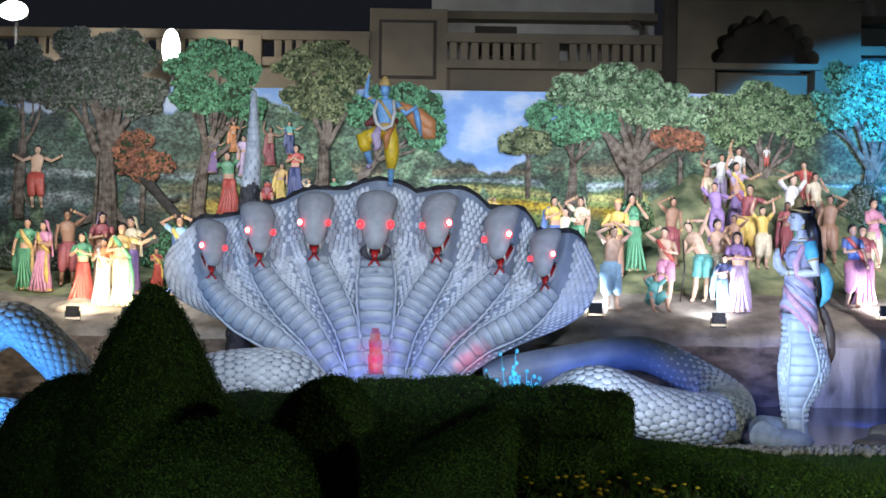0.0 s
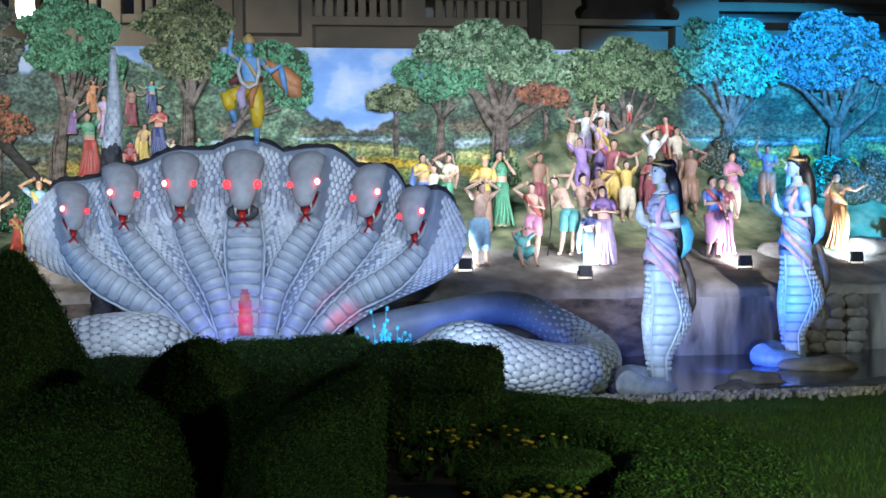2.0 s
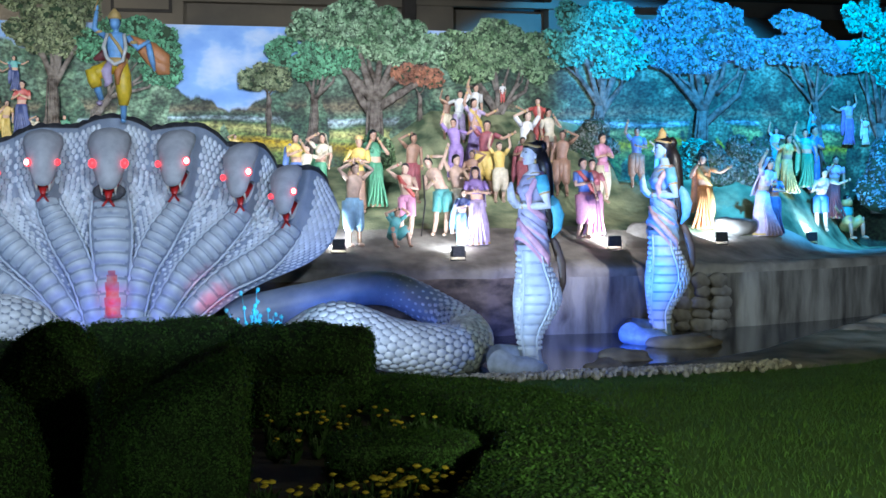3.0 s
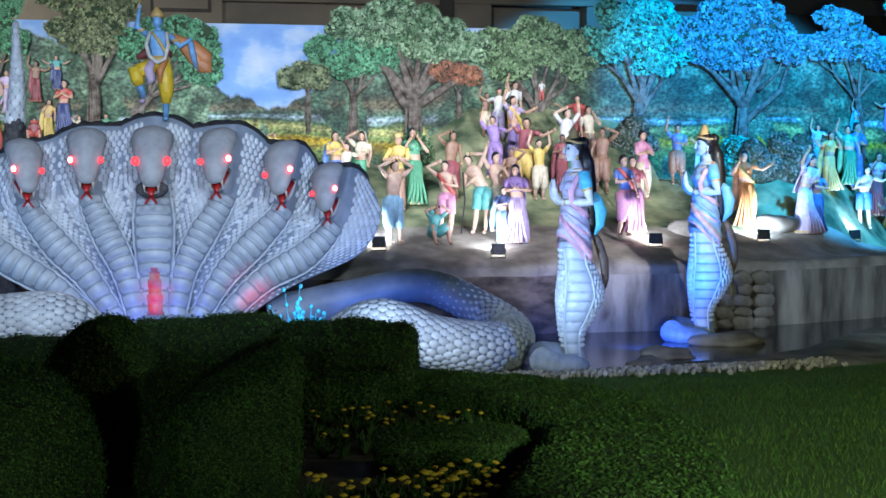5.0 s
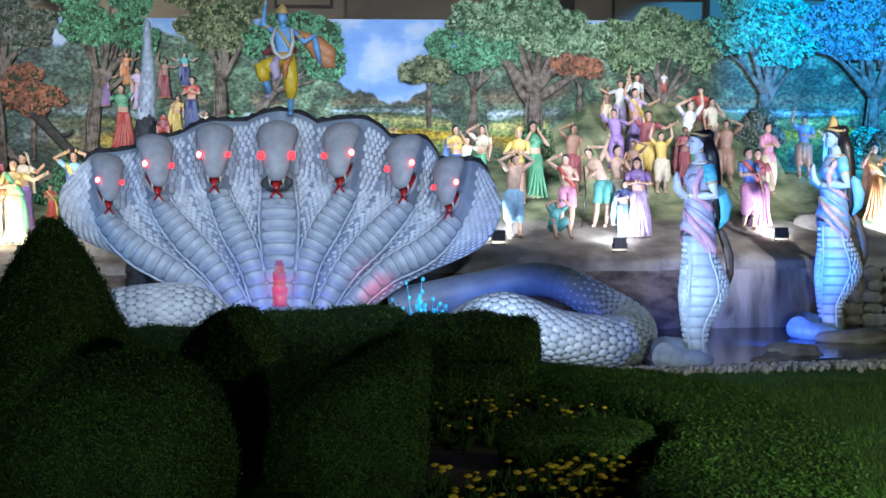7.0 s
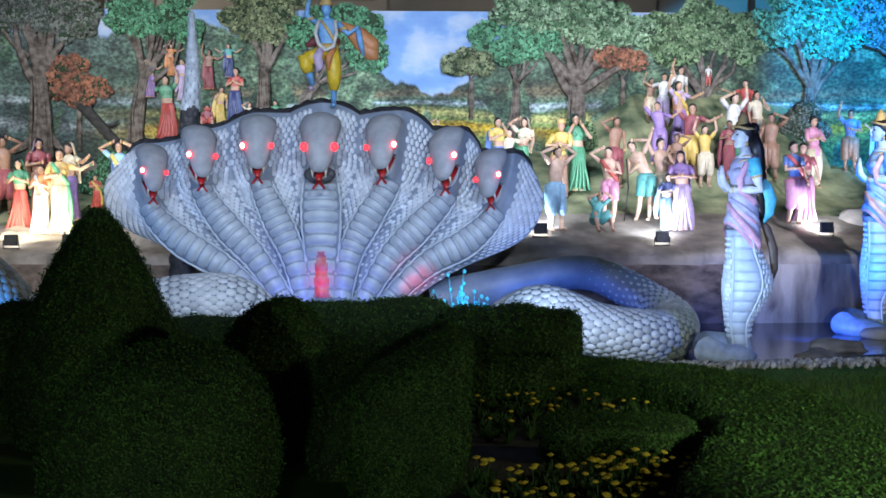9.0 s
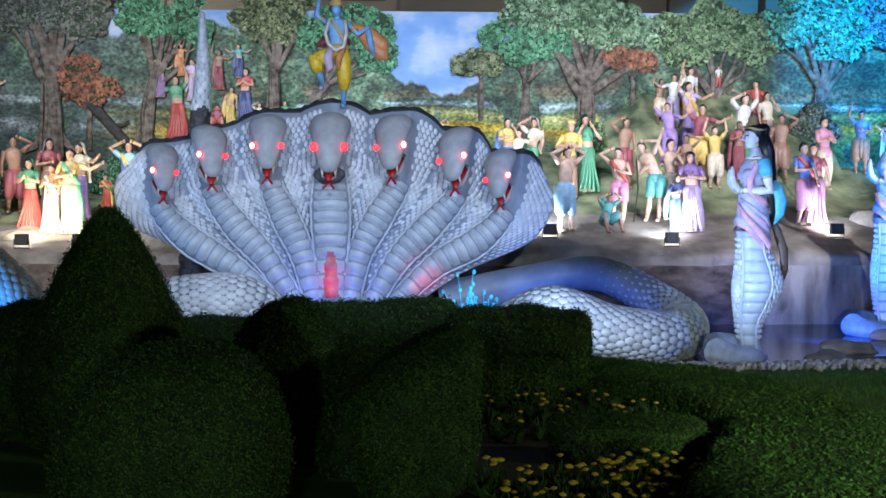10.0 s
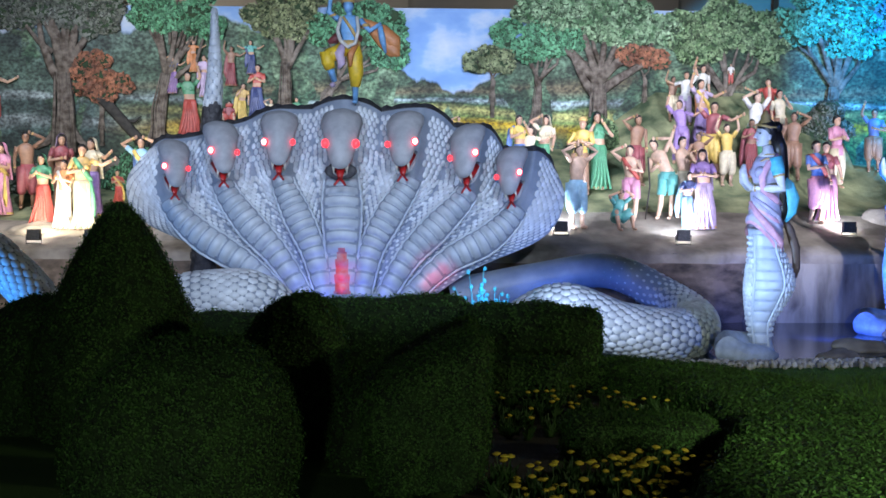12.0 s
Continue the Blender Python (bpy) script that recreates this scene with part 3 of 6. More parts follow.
    for hx, hz, yaw, lean, k in HEADS:
        m = Matrix.Translation((hx, -0.66, hz)) @ pose(0, 0, 0, 0, lean, yaw) @ Matrix.Scale(k, 4)

        def add(rings, mi):
            loft(bm, [[m @ Vector(p) for p in r] for r in rings], mi)

        rings = []
        for y, z, w, h in ((0.42, 0.52, 0.2, 0.1), (0.30, 0.46, 0.3, 0.17), (0.14, 0.34, 0.33, 0.22), (-0.04, 0.16, 0.275, 0.22), (-0.14, 0.0, 0.25, 0.2), (-0.24, -0.14, 0.205, 0.16),
                           (-0.32, -0.26, 0.16, 0.125), (-0.36, -0.33, 0.11, 0.085), (-0.37, -0.36, 0.05, 0.03)):
            ring = []
            for q in range(16):
                t = 2 * math.pi * q / 16
                cx, cz = math.cos(t), math.sin(t)
                ring.append((w * cx * (1 - 0.12 * max(0, cz)), y - 0.78 * h * cz * (1 if cz > 0 else 0.6), z + 0.62 * h * cz * (1 if cz > 0 else 0.6)))
            rings.append(ring)
        add(rings, 4)
        # lower jaw, mouth, fangs, tongue
        add([[(w * math.cos(2 * math.pi * q / 10), y + 0.05 * math.sin(2 * math.pi * q / 10), z + h * math.sin(2 * math.pi * q / 10)) for q in range(10)]
             for y, z, w, h in ((0.05, -0.16, 0.2, 0.06), (-0.06, -0.32, 0.17, 0.05), (-0.14, -0.43, 0.12, 0.04), (-0.17, -0.47, 0.05, 0.02))], 4)
        add([[(w * math.cos(2 * math.pi * q / 10), y, z + h * math.sin(2 * math.pi * q / 10)) for q in range(10)]
             for y, z, w, h in ((-0.02, -0.2, 0.18, 0.08), (-0.18, -0.34, 0.12, 0.07), (-0.22, -0.37, 0.08, 0.05))], 5)
        if yaw == 0:
            add([[(w * math.cos(2 * math.pi * q / 14), y, -0.4 + 0.13 * w / 0.24 * math.sin(2 * math.pi * q / 14)) for q in range(14)] for y, w in ((-0.08, 0.1), (-0.1, 0.24), (-0.13, 0.25), (-0.15, 0.2))], 3)
        for sx in (-1, 1):
            add([[(sx * 0.10 + r * math.cos(2 * math.pi * q / 6), -0.33 + 0.02 * j + r * math.sin(2 * math.pi * q / 6), -0.29 - 0.075 * j) for q in range(6)] for j, r in enumerate((0.032, 0.02, 0.004))], 6)
            # glowing eyes
            e = m @ Vector((sx * 0.235, -0.255, 0.02))
            lit = sx * yaw < 0 or (yaw > 0 and sx < 0)
            big = 1.0 if lit or yaw == 0 else 0.78
            ball(bm, e, (0.055 * k * big, 0.05 * k, 0.068 * k * big), 7, 10, 6)
            e2 = m @ Vector((sx * 0.245, -0.285, 0.02))
            if lit:
                ball(bm, e2, (0.042 * k, 0.045 * k, 0.05 * k), 8, 8, 5)
            add([[(sx * 0.04 * j + 0.016 * a, -0.36 - 0.03 * j, -0.50 - 0.055 * j + 0.01 * b) for a, b in ((-1, -1), (1, -1), (1, 1), (-1, 1))] for j in (0, 1, 2)], 5)
        add([[(r * a, -0.25 - 0.055 * j, -0.34 - 0.085 * j) for a in (-1, 1)] + [(r * a, -0.235 - 0.055 * j, -0.355 - 0.085 * j) for a in (1, -1)] for j, r in enumerate((0.05, 0.055, 0.03))], 5)
    # body below the hood, into the water
    loft(bm, [[(0.3 + w * math.cos(2 * math.pi * q / 24), 0.1 + 0.45 * math.sin(2 * math.pi * q / 24), z) for q in range(24)] for z, w in ((-0.1, 0.9), (-0.35, 1.2), (-0.6, 1.3), (-1.0, 1.4))], 0)
    ob = done("serpent_statue", bm, [HOOD, BELLY, SCALE, BLACKP, HEADG, REDP, FANG, EYEL, EYEC, GROOVE_SHADE, FLAME], loc)
    return tagged(ob, "giant seven-headed grey cobra statue with spread hood and glowing red eyes", "statue")


serpent((-1.15, 22.0, 0.8))


def coil(name, points, radii, label, n=22, step=0.13, bare=1.0):
    """A length of serpent body, scaled up to the share bare of its length."""
    bm = bmesh.new()
    length = sum((Vector(a) - Vector(b)).length for a, b in zip(points, points[1:]))
    steps = max(8, int(length / step))
    rad = [(r, 0, 0) for r in radii]
    rings, frames = [], []
    for j in range(steps + 1):
        s = j / steps
        c = along(points, s)
        d = (along(points, min(1, s + 0.01)) - along(points, max(0, s - 0.01))).normalized()
        side = d.cross(Vector((0, 0, 1))).normalized()
        up = side.cross(d)
        r = along(rad, s).x
        rings.append([c + side * (r * math.cos(2 * math.pi * k / n)) + up * (r * math.sin(2 * math.pi * k / n)) for k in range(n)])
        frames.append((c, d, side, up, r))
    loft(bm, rings, 0)
    for j, (c, d, side, up, r) in enumerate(frames[1:-1]):
        fade = min(1.0, max(0.0, (bare - j / steps) / 0.2)) if bare < 1 else 1.0
        if fade <= 0.05:
            break
        m = max(6, int(2 * math.pi * r / 0.135))
        for k in range(m):
            t = 2 * math.pi * (k + 0.5 * (j % 2)) / m
            o = side * math.cos(t) + up * math.sin(t)
            if (c + o * r).z < -0.12:
                continue
            tang = d.cross(o)
            p = c + o * r
            r0, r1 = [], []
            for q in range(6):
                a = 2 * math.pi * q / 6
                w = (tang * (0.069 * math.cos(a)) + d * (0.09 * math.sin(a))) * fade
                r0.append(bm.verts.new(p + w))
                r1.append(bm.verts.new(p + w * 0.7 + o * (0.02 * fade)))
            for q in range(6):
                f = bm.faces.new((r0[q], r0[(q + 1) % 6], r1[(q + 1) % 6], r1[q]))
                f.material_index, f.smooth = 1, True
            f = bm.faces.new(r1)
            f.material_index, f.smooth = 1, True
    ob = done(name, bm, [HOOD, SCALE])
    return tagged(ob, label, "statue", "coils of the serpent")


coil("serpent_coil", [(0.9, 19.7, 0.0), (1.6, 19.3, 0.35), (2.35, 19.2, 0.7), (3.25, 19.1, 0.44), (4.2, 19.4, 0.3), (4.75, 20.4, 0.34), (4.6, 21.6, 0.6), (3.6, 22.2, 1.08), (2.3, 22.4, 0.9), (0.8, 22.5, 0.55)],
     [0.33, 0.38, 0.42, 0.4, 0.4, 0.38, 0.34, 0.31, 0.31, 0.36], "looping grey scaled serpent body lying in the pond", bare=0.78)
coil("serpent_coil", [(-4.6, 20.2, -0.2), (-3.9, 20.0, 0.6), (-3.0, 20.0, 0.8), (-2.4, 20.1, 0.72), (-1.8, 20.6, 0.1)], [0.42, 0.45, 0.45, 0.44, 0.42], "humped grey scaled serpent body in the pond")
coil("serpent_coil", [(-8.6, 20.2, -0.3), (-7.8, 20, 1.0), (-6.95, 20, 1.6), (-6.25, 20, 1.15), (-5.8, 20.1, 0.55), (-5.4, 20.3, -0.2)], [0.36, 0.36, 0.35, 0.34, 0.34, 0.34], "arched scaled serpent body rising from the pond in blue light")
coil("serpent_coil", [(-8.6, 19.4, -0.1), (-7.4, 19.5, 0.12), (-6.6, 19.7, 0.05), (-6.0, 20.0, -0.25)], [0.34, 0.34, 0.33, 0.3], "low scaled serpent body in blue light")
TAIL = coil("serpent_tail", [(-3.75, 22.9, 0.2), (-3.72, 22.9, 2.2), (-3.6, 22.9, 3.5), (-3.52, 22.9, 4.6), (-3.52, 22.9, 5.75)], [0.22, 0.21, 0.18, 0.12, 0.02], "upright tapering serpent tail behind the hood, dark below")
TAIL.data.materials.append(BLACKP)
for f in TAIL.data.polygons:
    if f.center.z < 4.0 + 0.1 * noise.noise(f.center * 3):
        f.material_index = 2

# ---- figures ----
PAINTS = {}


def paint(colour, rough=0.45):
    """Glossy statue paint, one material for each colour."""
    key = tuple(round(c, 3) for c in colour)
    if key not in PAINTS:
        PAINTS[key] = mat("statue_paint", key, rough, tuple(c * 0.72 for c in key), 9, 0.25, 50)
    return PAINTS[key]


SKIN, PALE, BROWN, BLUESKIN = (0.5, 0.3, 0.2), (0.62, 0.42, 0.3), (0.3, 0.17, 0.11), (0.2, 0.42, 0.75)
RED, ORANGE, YELLOW, GREEN, TEAL, SKYB, BLUEC, PURPLE, PINK, CREAM, WHITEC, MAROON, GOLD, NAVY, LILAC = (
    (0.48, 0.09, 0.07), (0.62, 0.25, 0.09), (0.68, 0.48, 0.12), (0.1, 0.3, 0.16), (0.13, 0.4, 0.37), (0.3, 0.5, 0.66), (0.12, 0.2, 0.46),
    (0.3, 0.19, 0.42), (0.62, 0.28, 0.4), (0.66, 0.57, 0.4), (0.68, 0.66, 0.62), (0.3, 0.08, 0.09), (0.6, 0.4, 0.14), (0.07, 0.09, 0.22), (0.54, 0.42, 0.6))
HAIR = (0.015, 0.012, 0.012)
ARMS = {
    "down": ((0.26, 0.02, 1.15), (0.27, -0.06, 0.9)), "up": ((0.34, -0.04, 1.6), (0.27, -0.08, 1.88)), "head": ((0.41, -0.04, 1.58), (0.13, -0.09, 1.70)),
    "pray": ((0.27, -0.10, 1.16), (0.03, -0.28, 1.28)), "out": ((0.40, -0.06, 1.30), (0.62, -0.14, 1.42)), "hip": ((0.37, 0.03, 1.16), (0.2, -0.08, 1.02)),
    "chest": ((0.28, -0.08, 1.14), (0.0, -0.21, 1.2)), "point": ((0.3, -0.2, 1.36), (0.34, -0.48, 1.5)), "face": ((0.28, -0.16, 1.2), (0.09, -0.17, 1.5)),
}


def figure(x, y, z, h, top, low, style="skirt", arms=("down", "down"), yaw=0.0, skin=SKIN, sash=None, veil=None, lean=0.0, side=0.0, flat=1.0, hat=None, label="", name="figure_statue", hair=True, seat=False, stick=False):
    """A painted plaster figure of height h with its feet at (x, y, z), as one plain mesh."""
    bm = bmesh.new()
    # slots: 0 skin, 1 upper cloth, 2 lower cloth, 3 hair, 4 sash, 5 veil
    N = 14
    body = Matrix.Translation((0, 0, 0.98)) @ pose(0, 0, 0, lean, side, 0) @ Matrix.Translation((0, 0, -0.98))

    def ring(cx, cy, cz, rx, ry, pleat=0.0, folds=9, n=N, m=None):
        out = []
        for k in range(n):
            t = 2 * math.pi * k / n
            w = 1 + pleat * math.cos(folds * t)
            p = Vector((cx + rx * w * math.cos(t), cy + ry * w * math.sin(t), cz))
            out.append(m @ p if m else p)
        return out

    if style in ("skirt", "sari", "robe"):
        wide = {"skirt": 0.3, "sari": 0.23, "robe": 0.25}[style]
        loft(bm, [ring(0.02, -0.01, 0.0, wide, wide * 0.85, 0.09, 9, 28), ring(0.02, 0, 0.12, wide * 0.93, wide * 0.78, 0.08, 9, 28), ring(0.01, 0, 0.45, wide * 0.8, wide * 0.68, 0.06, 9, 28),
                  ring(0, 0, 0.75, 0.185, 0.145, 0.03, 9, 28), ring(0, 0, 0.9, 0.18, 0.135, 0.01, 9, 28), ring(0, 0, 1.0, 0.15, 0.11, 0, 9, 28)], 2)
        loft(bm, [ring(0.02, -0.01, 0.015, wide * 1.02, wide * 0.87, 0.09, 9, 28), ring(0.02, -0.01, 0.06, wide * 1.0, wide * 0.86, 0.09, 9, 28)], 4, caps=False)
        for q in range(5):
            a = 0.05 * (q - 2)
            tube(bm, [(a * 0.4, -0.13, 0.96), (a, -0.16, 0.6), (a * 1.7 + 0.02, -wide * 0.9, 0.25), (a * 2.4 + 0.03, -wide * 0.98, 0.01)], [0.014, 0.024, 0.03, 0.034], 2, 6)
        if style == "sari":
            tube(bm, [(-0.16, -0.04, 1.43), (-0.19, 0.1, 1.35), (-0.22, 0.15, 1.0), (-0.25, 0.15, 0.6), (-0.27, 0.13, 0.35)], [0.04, 0.07, 0.09, 0.1, 0.03], 2, 10, 0.5)
        for s in (-1, 1):
            ball(bm, (s * 0.08, -wide * 0.8, 0.02), (0.045, 0.1, 0.03), 0, 8, 4)
    else:
        puff = {"dhoti": 1.25, "trousers": 1.0, "shorts": 1.05}[style]
        ends = {"dhoti": 0.3, "trousers": 0.08, "shorts": 0.42}[style]
        for s in (-1, 1):
            hipx, foot = s * 0.085, s * 0.125
            knee = (s * 0.12, -0.05, 0.5) if not seat else (s * 0.26, -0.3, 0.52)
            ank = (foot, 0.0, 0.07) if not seat else (s * 0.24, -0.32, 0.07)
            hip = (hipx, 0, 0.93) if not seat else (hipx, 0.0, 0.3)
            tube(bm, [hip, mix(hip, knee, 0.5), knee, mix(knee, ank, 0.45), ank], [0.095, 0.085, 0.06, 0.058, 0.04], 0, 9)
            if ends > 0.3 or seat:
                tube(bm, [hip, mix(hip, knee, 0.5), mix(hip, knee, 0.98)], [0.12 * puff, 0.11 * puff, 0.095 * puff], 2, 12)
            else:
                e = mix(knee, ank, 1 - (ends - 0.05) / 0.43)
                tube(bm, [hip, mix(hip, knee, 0.5), knee, mix(knee, e, 0.6), e], [0.12 * puff, 0.115 * puff, 0.095 * puff, 0.09 * puff, 0.062 * puff], 2, 12)
            ball(bm, (ank[0], ank[1] - 0.06, 0.035), (0.045, 0.115, 0.04), 0, 8, 4)
        if style == "dhoti" and not seat:
            tube(bm, [(0, -0.12, 0.95), (0.01, -0.14, 0.7), (0.0, -0.12, 0.42)], [0.07, 0.07, 0.03], 2, 8, 0.5)
        loft(bm, [ring(0, 0, 0.84, 0.165, 0.12), ring(0, 0, 0.93, 0.17, 0.125), ring(0, 0, 1.0, 0.15, 0.11)], 2)
    drop = -0.62 if seat else 0.0
    body = Matrix.Translation((0, 0, drop)) @ body
    bare = top is None
    tm = 0 if bare else 1
    loft(bm, [ring(0, 0, cz, rx, ry, m=body) for cz, rx, ry in ((0.96, 0.15, 0.108), (1.06, 0.135, 0.1), (1.18, 0.155, 0.112), (1.3, 0.178, 0.12), (1.39, 0.185, 0.105), (1.445, 0.12, 0.075), (1.475, 0.055, 0.05))], tm)
    if not bare and style in ("skirt", "sari"):
        loft(bm, [ring(0, 0, cz, rx, ry, m=body) for cz, rx, ry in ((1.0, 0.143, 0.105), (1.06, 0.137, 0.102), (1.13, 0.15, 0.112))], 0, caps=False)
        for s in (-1, 1):
            ball(bm, body @ Vector((s * 0.075, -0.1, 1.27)), (0.065, 0.055, 0.06), 1, 8, 5)
    if style == "trousers" and not bare:
        loft(bm, [ring(0, 0, cz, rx, ry, 0.03, 7, 21, body) for cz, rx, ry in ((0.78, 0.19, 0.14), (0.9, 0.18, 0.135), (1.02, 0.155, 0.115))], 1)
    # neck, head, face, hair
    tube(bm, [body @ Vector(p) for p in ((0, 0, 1.44), (0, -0.01, 1.53))], [0.05, 0.047], 0, 9)
    hm = body @ Matrix.Translation((0, -0.012, 1.605))
    rings = []
    for cz, rx, ry, cy in ((-0.115, 0.03, 0.035, -0.035), (-0.09, 0.055, 0.062, -0.02), (-0.04, 0.073, 0.085, -0.008), (0.01, 0.08, 0.095, 0), (0.06, 0.078, 0.095, 0.004), (0.095, 0.058, 0.07, 0.006), (0.115, 0.02, 0.025, 0.006)):
        rings.append([hm @ Vector((rx * math.cos(2 * math.pi * k / 12), cy + ry * math.sin(2 * math.pi * k / 12), cz)) for k in range(12)])
    loft(bm, rings, 0)
    tube(bm, [hm @ Vector(p) for p in ((0, -0.09, 0.02), (0, -0.112, -0.03), (0, -0.098, -0.04))], [0.008, 0.014, 0.008], 0, 6)
    for s in (-1, 1):
        ball(bm, hm @ Vector((s * 0.03, -0.085, 0.012)), (0.013, 0.008, 0.006), 3, 6, 4)
    if hair:
        rings = []
        for cz, rx, ry, cy in ((-0.06, 0.075, 0.05, 0.055), (0.0, 0.088, 0.075, 0.032), (0.05, 0.09, 0.1, 0.012), (0.09, 0.075, 0.09, 0.012), (0.122, 0.045, 0.055, 0.012), (0.133, 0.012, 0.015, 0.012)):
            rings.append([hm @ Vector((rx * math.cos(2 * math.pi * k / 12), cy + ry * math.sin(2 * math.pi * k / 12), cz)) for k in range(12)])
        loft(bm, rings, 3)
        if style in ("skirt", "sari"):
            ball(bm, hm @ Vector((0, 0.105, 0.03)), (0.05, 0.045, 0.05), 3, 8, 5)
            tube(bm, [hm @ Vector(p) for p in ((0, 0.09, 0.0), (0, 0.13, -0.2), (0, 0.12, -0.42), (0.0, 0.1, -0.6))], [0.035, 0.03, 0.025, 0.01], 3, 8)
    if hat:
        loft(bm, [[hm @ Vector((rx * math.cos(2 * math.pi * k / 14), 0.012 + rx * 1.1 * math.sin(2 * math.pi * k / 14), cz)) for k in range(14)]
                  for cz, rx in ((0.05, 0.09), (0.07, 0.105), (0.1, 0.1), (0.14, 0.08), (0.16, 0.02))], 4)
    if veil:
        rings = []
        for cz, rx, ry, cy in ((-0.75, 0.2, 0.05, 0.16), (-0.5, 0.19, 0.06, 0.14), (-0.2, 0.15, 0.07, 0.1), (-0.05, 0.105, 0.085, 0.05), (0.05, 0.1, 0.1, 0.03), (0.11, 0.07, 0.08, 0.025), (0.138, 0.02, 0.03, 0.02)):
            rings.append([hm @ Vector((rx * math.cos(t), cy + ry * math.sin(t), cz)) for t in [math.radians(-25 + 230 * k / 12) for k in range(13)]])
        grid_faces(bm, rings, 5)
        grid_faces(bm, [[p + (p - hm.translation).normalized() * 0.012 for p in r] for r in rings], 5)
    if sash:
        pts = [body @ Vector(p) for p in ((-0.15, 0.07, 1.42), (-0.14, -0.07, 1.42), (-0.05, -0.135, 1.28), (0.08, -0.13, 1.12), (0.165, -0.05, 1.0), (0.15, 0.07, 0.94))]
        tube(bm, pts, [0.03, 0.045, 0.055, 0.055, 0.05, 0.03], 4, 8, 0.7)
        if style in ("skirt", "sari"):
            tube(bm, [(0.16, -0.08, 0.98), (0.2, -0.12, 0.7), (0.21, -0.13, 0.4), (0.2, -0.1, 0.2)], [0.03, 0.05, 0.06, 0.03], 4, 8, 0.6)
    for s, kind in ((-1, arms[0]), (1, arms[1])):
        el, ha = ARMS[kind]
        sh = body @ Vector((s * 0.185, 0, 1.385))
        el, ha = body @ Vector((s * el[0], el[1], el[2])), body @ Vector((s * ha[0], ha[1], ha[2]))
        tube(bm, [sh, sh.lerp(el, 0.5), el, el.lerp(ha, 0.5), ha], [0.056, 0.048, 0.041, 0.037, 0.028], 0, 9)
        ball(bm, ha + (ha - el).normalized() * 0.05, (0.032, 0.03, 0.045), 0, 8, 5)
        if not bare:
            tube(bm, [sh + (sh - el).normalized() * 0.02, sh.lerp(el, 0.35), sh.lerp(el, 0.65 if style != "trousers" else 0.95)], [0.062, 0.06, 0.056], 1, 9)
        for c in (0.86, 0.93):
            p = el.lerp(ha, c)
            tube(bm, [p, p + (ha - el).normalized() * 0.012], [0.037, 0.037], 4, 8)
    if stick:
        tube(bm, [(-0.3, -0.35, 0.0), (-0.29, -0.35, 0.7), (-0.28, -0.33, 1.3)], [0.015, 0.016, 0.017], 3, 7)
    k = h / 1.72
    ph = x * 7.3 + y * 3.1
    sway = 0.08 * math.sin(ph * 2.3)
    for v in bm.verts:
        w = noise.noise((v.co.x * 7 + ph, v.co.y * 7, v.co.z * 4))
        low_z = max(0.0, min(1.0, v.co.z / 0.95))
        v.co.x += sway * math.sin(math.pi * min(1, v.co.z / 1.4)) + 0.014 * w * (1.5 - low_z)
        v.co.y += 0.012 * w
        v.co = Matrix.Rotation(math.radians(yaw), 3, "Z") @ v.co
        v.co.y *= flat
        v.co *= k
    second = sash or GOLD
    ob = done(name, bm, [paint(skin), paint(top or skin), paint(low), paint(HAIR, 0.35), paint(second), paint(veil or (0.1, 0.5, 0.6))], (x, y, z))
    return tagged(ob, label, "statue")


# ---- painted relief trees on the wall ----
BARK = mat("bark_paint", (0.2, 0.17, 0.14), 0.8, (0.05, 0.035, 0.025), 7, 1.0, 14, detail=9.0)
TDARK = mat("dark_foliage", (0.13, 0.14, 0.12), 0.7, (0.06, 0.07, 0.05), 5, spread=0.75)
TGREEN = mat("green_foliage", (0.11, 0.28, 0.15), 0.7, (0.05, 0.15, 0.07), 5, spread=0.75)
TOLIVE = mat("olive_foliage", (0.21, 0.24, 0.12), 0.7, (0.08, 0.1, 0.045), 5, spread=0.75)
TBIG = mat("broad_foliage", (0.24, 0.34, 0.2), 0.7, (0.05, 0.11, 0.045), 5, spread=0.75)
TRED = mat("autumn_foliage", (0.3, 0.12, 0.06), 0.7, (0.14, 0.06, 0.035), 5, spread=0.5)
TLIGHT = mat("light_foliage", (0.2, 0.28, 0.14), 0.7, (0.07, 0.13, 0.05), 5, spread=0.75)
TTEAL = mat("teal_foliage", (0.12, 0.42, 0.3), 0.7, (0.06, 0.25, 0.18), 5, spread=0.75)
TBLUE = mat("blue_foliage", (0.16, 0.26, 0.3), 0.7, (0.08, 0.14, 0.18), 5, spread=0.75)
# near-black green for crown and bush cores, shade between leaves as colour
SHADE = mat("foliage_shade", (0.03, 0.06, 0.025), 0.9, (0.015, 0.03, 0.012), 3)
TREES = [0]


